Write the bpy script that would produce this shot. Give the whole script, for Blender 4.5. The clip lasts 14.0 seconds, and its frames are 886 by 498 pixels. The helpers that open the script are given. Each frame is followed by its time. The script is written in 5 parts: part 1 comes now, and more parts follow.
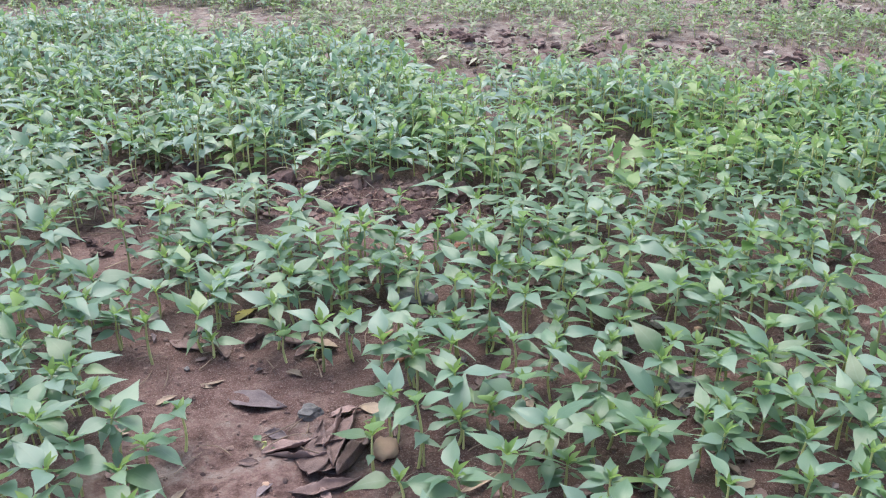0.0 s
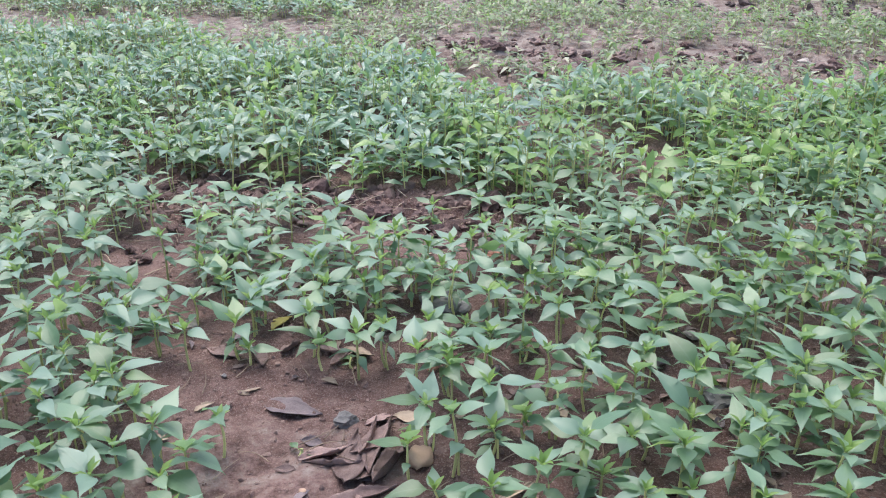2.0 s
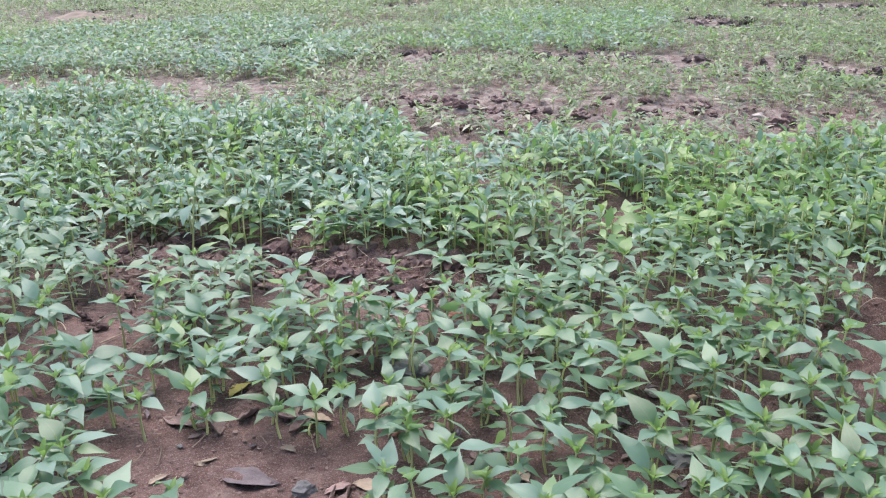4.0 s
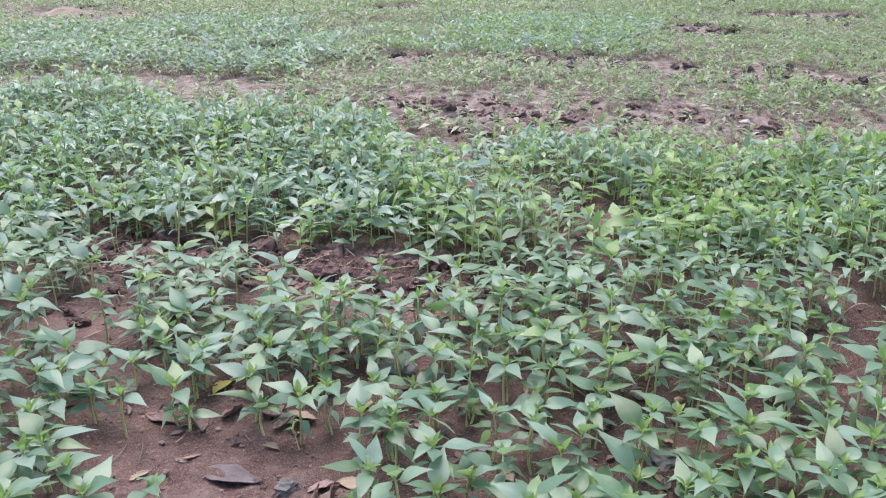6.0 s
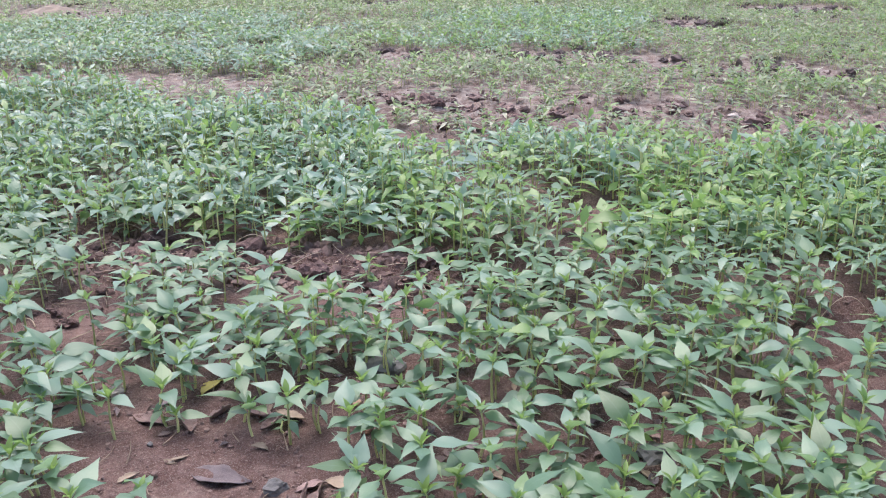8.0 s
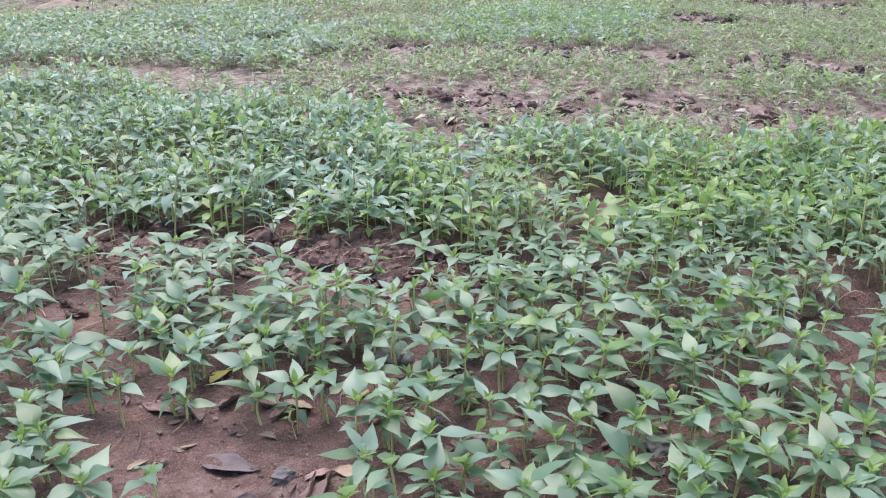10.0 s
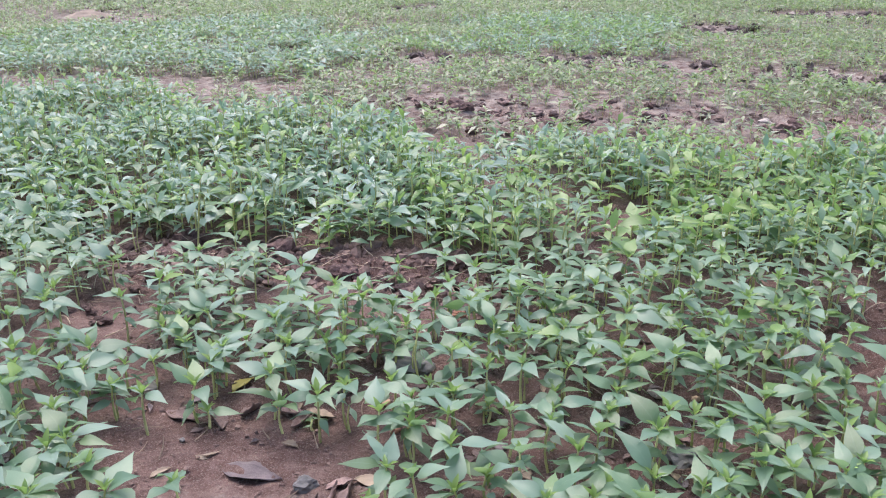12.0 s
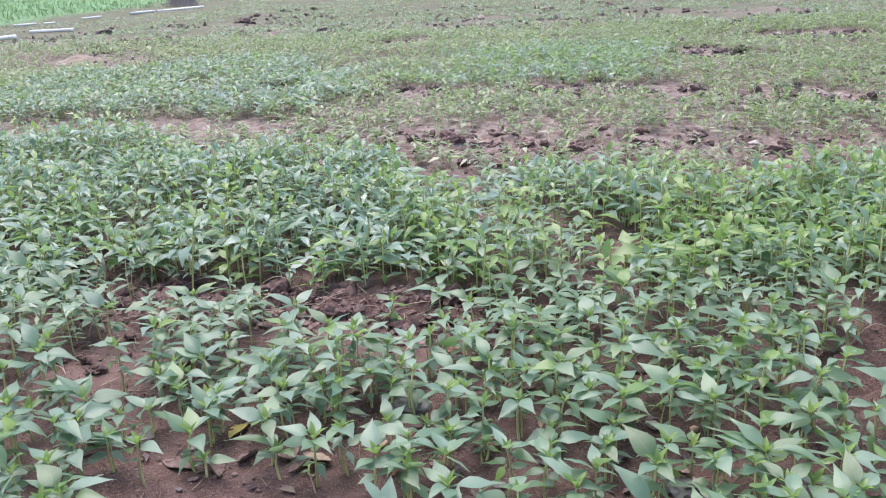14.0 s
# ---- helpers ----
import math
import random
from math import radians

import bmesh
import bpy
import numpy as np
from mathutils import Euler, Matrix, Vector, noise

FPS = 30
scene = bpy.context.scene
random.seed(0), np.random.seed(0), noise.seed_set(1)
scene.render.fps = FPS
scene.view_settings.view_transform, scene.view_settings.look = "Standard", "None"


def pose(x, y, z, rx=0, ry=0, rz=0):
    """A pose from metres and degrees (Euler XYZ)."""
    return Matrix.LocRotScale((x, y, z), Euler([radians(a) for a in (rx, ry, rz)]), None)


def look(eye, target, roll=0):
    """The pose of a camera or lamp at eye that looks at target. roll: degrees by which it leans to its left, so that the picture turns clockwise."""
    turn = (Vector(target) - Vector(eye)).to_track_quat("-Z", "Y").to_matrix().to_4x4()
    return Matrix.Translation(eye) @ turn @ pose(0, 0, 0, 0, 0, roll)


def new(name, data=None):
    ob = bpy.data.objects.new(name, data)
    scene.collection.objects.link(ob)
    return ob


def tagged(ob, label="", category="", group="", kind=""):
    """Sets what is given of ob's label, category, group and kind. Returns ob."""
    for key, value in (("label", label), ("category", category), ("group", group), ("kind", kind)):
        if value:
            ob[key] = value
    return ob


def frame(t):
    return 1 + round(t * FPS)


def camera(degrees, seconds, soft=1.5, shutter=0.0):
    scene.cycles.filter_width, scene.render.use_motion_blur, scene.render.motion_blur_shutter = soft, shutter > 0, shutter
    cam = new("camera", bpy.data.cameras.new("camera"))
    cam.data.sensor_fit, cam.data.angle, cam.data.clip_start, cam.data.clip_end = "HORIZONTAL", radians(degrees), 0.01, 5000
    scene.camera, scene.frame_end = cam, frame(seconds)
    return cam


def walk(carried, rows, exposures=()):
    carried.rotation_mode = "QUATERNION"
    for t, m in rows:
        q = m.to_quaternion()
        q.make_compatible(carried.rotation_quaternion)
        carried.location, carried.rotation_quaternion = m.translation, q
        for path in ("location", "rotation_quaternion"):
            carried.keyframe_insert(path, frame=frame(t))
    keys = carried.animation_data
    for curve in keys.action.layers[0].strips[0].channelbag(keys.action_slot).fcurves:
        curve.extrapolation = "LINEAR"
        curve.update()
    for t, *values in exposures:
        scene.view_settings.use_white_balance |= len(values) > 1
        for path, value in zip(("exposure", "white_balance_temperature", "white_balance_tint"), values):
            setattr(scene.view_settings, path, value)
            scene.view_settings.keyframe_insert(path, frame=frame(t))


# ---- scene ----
# A phone held at arm's length about one metre over a seedling field.
cam = camera(53.7, 14.0, soft=1.1)
# seconds, x, y, z, yaw, pitch, roll
PATH = [
    (0.0, -0.0007, 0.0002, 0.9984, 0.000, -24.598, -0.008),
    (0.5, -0.0079, 0.0004, 0.9957, 0.223, -24.713, 0.027),
    (0.9, -0.0140, -0.0054, 1.0001, 0.462, -25.364, -0.928),
    (1.0, -0.0206, -0.0113, 1.0046, 1.557, -24.060, -1.124),
    (1.5, -0.0213, -0.0092, 1.0084, 1.896, -24.353, -0.686),
    (2.0, -0.0145, -0.0099, 1.0099, 1.988, -24.145, -0.571),
    (2.2, -0.0108, -0.0045, 1.0103, 1.813, -23.925, -0.791),
    (2.5, -0.0075, 0.0008, 1.0110, 1.520, -23.603, -0.970),
    (2.8, 0.0004, 0.0030, 1.0146, 1.197, -22.972, -1.397),
    (2.9, 0.0083, 0.0053, 1.0187, 0.933, -22.669, -1.340),
    (3.0, 0.0144, 0.0030, 1.0269, 0.865, -22.699, -1.360),
    (3.2, 0.0118, -0.0001, 1.0286, 0.419, -22.320, -1.598),
    (5.3, 0.0111, 0.0008, 1.0255, -0.715, -20.008, 0.255),
    (5.5, 0.0067, -0.0014, 1.0178, -0.765, -20.174, 0.267),
    (6.0, 0.0086, 0.0027, 1.0157, -1.130, -20.485, 0.365),
    (6.5, 0.0132, 0.0036, 1.0175, -1.257, -20.655, 0.228),
    (7.0, 0.0139, 0.0038, 1.0194, -1.330, -20.822, 0.129),
    (7.5, 0.0147, 0.0036, 1.0205, -1.510, -20.902, -0.001),
    (8.0, 0.0209, 0.0042, 1.0222, -1.663, -20.815, -0.031),
    (8.2, 0.0172, -0.0010, 1.0178, -1.591, -20.887, -0.335),
    (10.5, 0.0143, -0.0063, 1.0141, -1.004, -21.049, 0.374),
    (11.0, 0.0119, -0.0072, 1.0143, -0.422, -20.857, 0.339),
    (11.5, 0.0158, -0.0056, 1.0186, -0.034, -20.767, 0.202),
    (12.0, 0.0108, -0.0067, 1.0156, 0.137, -20.444, -0.136),
    (12.2, 0.0128, -0.0043, 1.0167, 0.050, -20.185, -0.513),
    (12.3, 0.0153, -0.0020, 1.0184, 0.233, -19.947, -0.701),
    (12.5, 0.0184, 0.0002, 1.0208, 0.301, -20.044, -0.637),
    (13.0, 0.0192, -0.0100, 1.0256, 0.262, -19.625, -0.798),
    (13.1, 0.0189, -0.0093, 1.0256, 0.108, -19.448, -0.716),
    (13.4, 0.0194, -0.0113, 1.0281, -0.161, -19.621, -1.010),
    (13.5, 0.0206, -0.0137, 1.0318, 0.141, -19.138, -1.092),
    (13.8, 0.0241, -0.0084, 1.0343, 0.129, -19.010, -1.997),
    (14.0, 0.0285, -0.0033, 1.0381, 0.033, -18.599, -2.152),
    ]
walk(cam, [(t, pose(x, y, z, 90 + pitch, 0, yaw) @ pose(0, 0, 0, 0, 0, roll)) for t, x, y, z, yaw, pitch, roll in PATH],
     exposures=[(0.0, 1.18, 6390, 9), (3.0, 1.18, 6390, 10), (6.5, 1.18, 6420, 13.5), (14.0, 1.18, 6450, 15)])

# ---------------------------------------------------------------- light
world = bpy.data.worlds.new("overcast_sky")
world.use_nodes = True
scene.world = world
wn = world.node_tree.nodes
sky = wn.new("ShaderNodeTexSky")
sky.sky_type = "NISHITA"
sky.sun_disc = False
sky.sun_elevation = radians(68)
sky.sun_rotation = radians(-25)
sky.air_density, sky.dust_density, sky.ozone_density = 1.0, 2.8, 1.0
wn["Background"].inputs["Strength"].default_value = 0.15
world.node_tree.links.new(sky.outputs["Color"], wn["Background"].inputs["Color"])

sun_data = bpy.data.lights.new("sun", "SUN")
sun_data.energy, sun_data.angle, sun_data.color = 1.75, radians(60), (1.0, 0.98, 0.955)
sun = new("sun", sun_data)
sun.matrix_world = look((-0.7, 2.9, 4.0), (0, 1.6, 0))


# ---------------------------------------------------------------- materials
def material(name):
    m = bpy.data.materials.new(name)
    m.use_nodes = True
    nodes, links = m.node_tree.nodes, m.node_tree.links
    return m, nodes, links, nodes["Principled BSDF"]


def math_node(nodes, links, op, a, b=None, c=None):
    n = nodes.new("ShaderNodeMath")
    n.operation = op
    for slot, v in enumerate((a, b, c)):
        if v is None:
            continue
        if isinstance(v, (int, float)):
            n.inputs[slot].default_value = v
        else:
            links.new(v, n.inputs[slot])
    return n.outputs[0]


def noise_node(nodes, links, coord, scale, detail=4.0, rough=0.6):
    n = nodes.new("ShaderNodeTexNoise")
    n.inputs["Scale"].default_value, n.inputs["Detail"].default_value, n.inputs["Roughness"].default_value = scale, detail, rough
    if coord is not None:
        links.new(coord, n.inputs["Vector"])
    return n.outputs["Fac"]


def ramp(nodes, links, fac, stops):
    n = nodes.new("ShaderNodeValToRGB")
    els = n.color_ramp.elements
    while len(els) < len(stops):
        els.new(0.5)
    for e, (p, c) in zip(els, stops):
        e.position, e.color = p, (*c, 1)
    links.new(fac, n.inputs["Fac"])
    return n.outputs["Color"]


def mix(nodes, links, fac, a, b, how="MIX"):
    n = nodes.new("ShaderNodeMix")
    n.data_type, n.blend_type = "RGBA", how
    if isinstance(fac, (int, float)):
        n.inputs[0].default_value = fac
    else:
        links.new(fac, n.inputs[0])
    for slot, v in ((6, a), (7, b)):
        if isinstance(v, tuple):
            n.inputs[slot].default_value = (*v, 1)
        else:
            links.new(v, n.inputs[slot])
    return n.outputs[2]


def bump(nodes, links, bsdf, height, strength, distance):
    n = nodes.new("ShaderNodeBump")
    n.inputs["Strength"].default_value, n.inputs["Distance"].default_value = strength, distance
    links.new(height, n.inputs["Height"])
    links.new(n.outputs["Normal"], bsdf.inputs["Normal"])
    return n


def leaf_material(name, stops, young, rough=0.45, thin=0.47):
    """A matt seedling leaf: paler midrib and veins from the leaf's own map, tone varied from leaf to leaf."""
    m, nodes, links, bsdf = material(name)
    uv = nodes.new("ShaderNodeUVMap").outputs["UV"]
    sep = nodes.new("ShaderNodeSeparateXYZ")
    links.new(uv, sep.inputs[0])
    u, v = sep.outputs[0], sep.outputs[1]
    rnd = math_node(nodes, links, "FRACT", math_node(nodes, links, "ADD", nodes.new("ShaderNodeObjectInfo").outputs["Random"],
                    nodes.new("ShaderNodeNewGeometry").outputs["Random Per Island"]))
    across = math_node(nodes, links, "ABSOLUTE", v)
    rib = math_node(nodes, links, "SUBTRACT", 1.0, math_node(nodes, links, "MINIMUM", math_node(nodes, links, "MULTIPLY", across, 55.0), 1.0))
    wave = math_node(nodes, links, "SINE", math_node(nodes, links, "MULTIPLY", math_node(nodes, links, "SUBTRACT", u, math_node(nodes, links, "MULTIPLY", across, 0.9)), 62.0))
    vein = math_node(nodes, links, "POWER", math_node(nodes, links, "MULTIPLY_ADD", wave, 0.5, 0.5), 6.0)
    pos = nodes.new("ShaderNodeNewGeometry").outputs["Position"]
    mottled = noise_node(nodes, links, pos, 60.0, 3.0)
    base = ramp(nodes, links, rnd, stops)
    base = mix(nodes, links, math_node(nodes, links, "MULTIPLY", mottled, 0.25), base, young)
    base = mix(nodes, links, math_node(nodes, links, "MULTIPLY_ADD", vein, 0.05, math_node(nodes, links, "MULTIPLY", rib, 0.2)), base, young)
    links.new(base, bsdf.inputs["Base Color"])
    bsdf.inputs["Roughness"].default_value = rough
    bsdf.inputs["Specular IOR Level"].default_value = 0.9
    high = math_node(nodes, links, "ADD", math_node(nodes, links, "MULTIPLY", vein, -0.22), math_node(nodes, links, "MULTIPLY", rib, -0.7))
    bump(nodes, links, bsdf, math_node(nodes, links, "MULTIPLY_ADD", mottled, 0.5, high), 0.2, 0.0015)
    clear = nodes.new("ShaderNodeBsdfTranslucent")
    links.new(mix(nodes, links, 0.5, base, (0.26, 0.39, 0.13)), clear.inputs["Color"])
    blend = nodes.new("ShaderNodeMixShader")
    blend.inputs[0].default_value = thin
    links.new(bsdf.outputs[0], blend.inputs[1])
    links.new(clear.outputs[0], blend.inputs[2])
    links.new(blend.outputs[0], nodes["Material Output"].inputs["Surface"])
    return m


def plain_material(name, a, b, scale, rough=0.8, relief=0.3, depth=0.004, vary=0.25):
    """Two tones mottled at two scales, with relief and a shift from piece to piece."""
    m, nodes, links, bsdf = material(name)
    pos = nodes.new("ShaderNodeNewGeometry").outputs["Position"]
    big, fine = noise_node(nodes, links, pos, scale, 4.0), noise_node(nodes, links, pos, scale * 9, 5.0, 0.7)
    fac = math_node(nodes, links, "MULTIPLY_ADD", big, 0.65, math_node(nodes, links, "MULTIPLY", fine, 0.35))
    col = ramp(nodes, links, fac, [(0.32, a), (0.68, b)])
    rnd = nodes.new("ShaderNodeObjectInfo").outputs["Random"]
    hsv = nodes.new("ShaderNodeHueSaturation")
    links.new(math_node(nodes, links, "MULTIPLY_ADD", rnd, vary * 2, 1.0 - vary), hsv.inputs["Value"])
    links.new(col, hsv.inputs["Color"])
    links.new(hsv.outputs[0], bsdf.inputs["Base Color"])
    bsdf.inputs["Roughness"].default_value = rough
    bsdf.inputs["Specular IOR Level"].default_value = 0.3
    bump(nodes, links, bsdf, fac, relief, depth)
    return m


def soil_material(name, dry, damp, dust, palest):
    """Damp crumbly soil, paler out in the open field: dry ground plus painted-in haze."""
    m, nodes, links, bsdf = material(name)
    pos = nodes.new("ShaderNodeNewGeometry").outputs["Position"]
    broad = noise_node(nodes, links, pos, 1.7, 5.0, 0.6)
    mid = noise_node(nodes, links, pos, 14.0, 6.0, 0.65)
    grain = noise_node(nodes, links, pos, 120.0, 5.0, 0.75)
    vor = nodes.new("ShaderNodeTexVoronoi")
    vor.inputs["Scale"].default_value = 75.0
    links.new(pos, vor.inputs["Vector"])
    tone = math_node(nodes, links, "MULTIPLY_ADD", broad, 0.55, math_node(nodes, links, "MULTIPLY", mid, 0.45))
    col = ramp(nodes, links, tone, [(0.38, damp), (0.49, dry), (0.68, dust)])
    col = mix(nodes, links, ramp(nodes, links, grain, [(0.48, (0, 0, 0)), (0.66, (0.55, 0.55, 0.55))]), col, dust)
    spots = ramp(nodes, links, vor.outputs["Distance"], [(0.08, (0.4, 0.4, 0.4)), (0.3, (0, 0, 0))])
    bits = nodes.new("ShaderNodeTexVoronoi")
    bits.inputs["Scale"].default_value = 140.0
    links.new(pos, bits.inputs["Vector"])
    col = mix(nodes, links, ramp(nodes, links, bits.outputs["Distance"], [(0.12, (0.8, 0.8, 0.8)), (0.24, (0, 0, 0))]), col, mix(nodes, links, mid, damp, palest))
    col = mix(nodes, links, spots, col, damp)
    grit = noise_node(nodes, links, pos, 330.0, 2.0, 0.5)
    col = mix(nodes, links, ramp(nodes, links, grit, [(0.56, (0, 0, 0)), (0.70, (0.6, 0.6, 0.6))]), col, palest)
    col = mix(nodes, links, ramp(nodes, links, grit, [(0.30, (0.6, 0.6, 0.6)), (0.44, (0, 0, 0))]), col, damp)
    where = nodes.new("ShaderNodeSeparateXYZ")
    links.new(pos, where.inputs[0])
    # far soil paler with y: dry ground, with distance haze put into the colour
    hazy_crust = math_node(nodes, links, "MULTIPLY_ADD", where.outputs[1], 0.45, math_node(nodes, links, "MULTIPLY_ADD", broad, 1.6, -2.2))
    hazy_crust = math_node(nodes, links, "MINIMUM", math_node(nodes, links, "MAXIMUM", hazy_crust, 0.0), 0.85)
    col = mix(nodes, links, hazy_crust, col, ramp(nodes, links, mid, [(0.35, dry), (0.6, palest)]))
    # the trodden, dusty path between the clumps
    trod = nodes.new("ShaderNodeVectorMath")
    trod.operation = "DISTANCE"
    trod.inputs[1].default_value = (-0.40, 1.10, 0.0)
    links.new(pos, trod.inputs[0])
    worn = math_node(nodes, links, "MULTIPLY_ADD", trod.outputs["Value"], -3.2, math_node(nodes, links, "MULTIPLY_ADD", mid, 1.4, 0.55))
    worn = math_node(nodes, links, "MINIMUM", math_node(nodes, links, "MAXIMUM", worn, 0.0), 0.85)
    col = mix(nodes, links, worn, col, ramp(nodes, links, math_node(nodes, links, "MULTIPLY_ADD", mid, 0.6, math_node(nodes, links, "MULTIPLY", noise_node(nodes, links, pos, 42.0, 5.0, 0.7), 0.4)), [(0.34, damp), (0.42, dry), (0.50, dust), (0.64, palest)]))
    # a thin film of moss and sprouting weeds over the far field, grass roots on the bank
    cover = math_node(nodes, links, "MULTIPLY_ADD", where.outputs[1], 0.10, math_node(nodes, links, "MULTIPLY_ADD", noise_node(nodes, links, pos, 0.8, 6.0, 0.65), 2.6, -2.15))
    cover = math_node(nodes, links, "MINIMUM", math_node(nodes, links, "MAXIMUM", cover, 0.0), 0.8)
    # weed tone kept dark: shade in the gaps under leaves is put into it
    col = mix(nodes, links, cover, col, mix(nodes, links, mid, (0.065, 0.078, 0.042), (0.125, 0.14, 0.08)))
    bank = math_node(nodes, links, "MULTIPLY_ADD", where.outputs[1], 0.13, math_node(nodes, links, "MULTIPLY_ADD", where.outputs[0], -1.0, -10.7))
    bank = math_node(nodes, links, "MINIMUM", math_node(nodes, links, "MAXIMUM", bank, 0.0), 1.0)
    col = mix(nodes, links, bank, col, mix(nodes, links, mid, (0.09, 0.19, 0.08), (0.15, 0.28, 0.13)))
    links.new(col, bsdf.inputs["Base Color"])
    bsdf.inputs["Roughness"].default_value = 0.85
    bsdf.inputs["Specular IOR Level"].default_value = 0.25
    high = math_node(nodes, links, "MULTIPLY_ADD", mid, 0.8, math_node(nodes, links, "MULTIPLY_ADD", grain, 0.4, math_node(nodes, links, "MULTIPLY", vor.outputs["Distance"], 0.25)))
    bump(nodes, links, bsdf, high, 1.0, 0.016)
    return m


# the pale bluish stop paints the sky's sheen into the leaf colour
LEAF = leaf_material("seedling_leaf", [(0.0, (0.082, 0.152, 0.064)), (0.3, (0.134, 0.236, 0.120)), (0.65, (0.186, 0.304, 0.190)), (0.88, (0.262, 0.372, 0.285)), (1.0, (0.195, 0.305, 0.105))], (0.22, 0.33, 0.20), rough=0.39)
YOUNG = leaf_material("young_leaf", [(0.0, (0.15, 0.28, 0.06)), (1.0, (0.24, 0.36, 0.075))], (0.25, 0.36, 0.11))
FRESH = leaf_material("bright_seedling_leaf", [(0.0, (0.112, 0.225, 0.044)), (0.6, (0.165, 0.305, 0.074)), (1.0, (0.225, 0.36, 0.09))], (0.25, 0.36, 0.12), rough=0.38)
# blue-green leaves whose pale stops carry sky reflection as colour
BLUE_SHEEN = leaf_material("blue_green_sheen_leaf", [(0.0, (0.115, 0.220, 0.135)), (0.55, (0.200, 0.322, 0.250)), (1.0, (0.32, 0.42, 0.38))], (0.25, 0.35, 0.22), rough=0.33)
# near leaves with a weaker sky tint mixed into their green
BLUISH = leaf_material("bluish_seedling_leaf", [(0.0, (0.100, 0.200, 0.115)), (0.55, (0.160, 0.275, 0.190)), (1.0, (0.235, 0.345, 0.275))], (0.22, 0.33, 0.22), rough=0.41)
# palest stop: dry leaves, and glints put into the far weeds' colour
WEED = leaf_material("field_weed", [(0.0, (0.110, 0.175, 0.065)), (0.55, (0.180, 0.250, 0.110)), (0.8, (0.26, 0.29, 0.18)), (1.0, (0.46, 0.44, 0.34))], (0.26, 0.30, 0.17), rough=0.36)
GRASS = leaf_material("bank_grass", [(0.0, (0.08, 0.165, 0.08)), (1.0, (0.115, 0.215, 0.11))], (0.14, 0.24, 0.13), rough=0.6)
STEM = plain_material("green_stem", (0.42, 0.43, 0.15), (0.58, 0.55, 0.28), 40.0, 0.6)
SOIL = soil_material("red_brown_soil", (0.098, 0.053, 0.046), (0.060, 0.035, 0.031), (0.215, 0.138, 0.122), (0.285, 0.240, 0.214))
CRUMB = plain_material("soil_crumb", (0.10, 0.064, 0.056), (0.22, 0.15, 0.132), 60.0, 0.9, 0.3, 0.001)
CLOD = plain_material("soil_clod", (0.085, 0.050, 0.047), (0.19, 0.125, 0.115), 45.0, 0.95, 1.0, 0.012)
# strip clods: dry soil, lifted paler with haze put into the colour
PALE_CLOD = plain_material("pale_soil_clod", (0.125, 0.082, 0.075), (0.27, 0.195, 0.175), 30.0, 0.95, 0.6, 0.006)
FIELD_CLOD = plain_material("weathered_field_clod", (0.078, 0.058, 0.056), (0.17, 0.13, 0.122), 22.0, 0.95, 0.6, 0.008)
DRY = plain_material("dry_brown_leaf", (0.13, 0.083, 0.076), (0.29, 0.20, 0.182), 38.0, 0.6, 1.0, 0.006, 0.35)
DRY_PURPLE = plain_material("weathered_purple_leaf", (0.130, 0.100, 0.106), (0.225, 0.178, 0.182), 40.0, 0.6, 0.9, 0.006)
TAN = plain_material("tan_dry_leaf", (0.19, 0.14, 0.105), (0.33, 0.255, 0.19), 25.0, 0.6, 0.3, 0.002)
YELLOW = plain_material("yellow_leaf", (0.37, 0.29, 0.07), (0.48, 0.40, 0.12), 25.0, 0.5, 0.3, 0.002)
STRAW = plain_material("straw", (0.14, 0.10, 0.075), (0.30, 0.225, 0.17), 20.0, 0.7, 0.3, 0.002)
PALE_STRAW = plain_material("pale_straw", (0.24, 0.18, 0.13), (0.44, 0.36, 0.27), 20.0, 0.7, 0.3, 0.002)
STONE = plain_material("grey_stone", (0.095, 0.088, 0.088), (0.20, 0.188, 0.186), 40.0, 0.6, 0.6, 0.004)
BUFF = plain_material("buff_pebble", (0.32, 0.205, 0.145), (0.44, 0.30, 0.215), 18.0, 0.7, 0.3, 0.003, 0.12)
PALE_STONE = plain_material("pale_stone", (0.28, 0.23, 0.20), (0.40, 0.34, 0.30), 30.0, 0.7, 0.3, 0.003, 0.12)
BRICKISH = plain_material("red_brick_bit", (0.22, 0.10, 0.07), (0.32, 0.16, 0.11), 40.0, 0.8, 0.4, 0.003, 0.12)
SAND = plain_material("orange_sand", (0.26, 0.20, 0.16), (0.37, 0.295, 0.24), 6.0, 0.9, 0.5, 0.02)
WHITE = plain_material("white_plastic", (0.70, 0.70, 0.69), (0.84, 0.84, 0.82), 3.0, 0.35, 0.1, 0.002, 0.06)
BARK = plain_material("stump_bark", (0.16, 0.135, 0.125), (0.28, 0.24, 0.22), 14.0, 0.9, 0.8, 0.02)


# ---------------------------------------------------------------- ground shape
LATTICE = np.random.RandomState(7).rand(256, 256)


def lattice_noise(x, y):
    x, y = np.asarray(x, float), np.asarray(y, float)
    i, j = np.floor(x).astype(int), np.floor(y).astype(int)
    a, b = x - i, y - j
    a, b = a * a * (3 - 2 * a), b * b * (3 - 2 * b)
    g = lambda p, q: LATTICE[p % 256, q % 256]
    return (g(i, j) * (1 - a) + g(i + 1, j) * a) * (1 - b) + (g(i, j + 1) * (1 - a) + g(i + 1, j + 1) * a) * b - 0.5


FURROW = [(-2.6, 3.15), (-1.7, 2.98), (-1.25, 2.84), (-0.89, 2.70), (-0.45, 2.58), (-0.08, 2.46), (0.14, 2.42)]
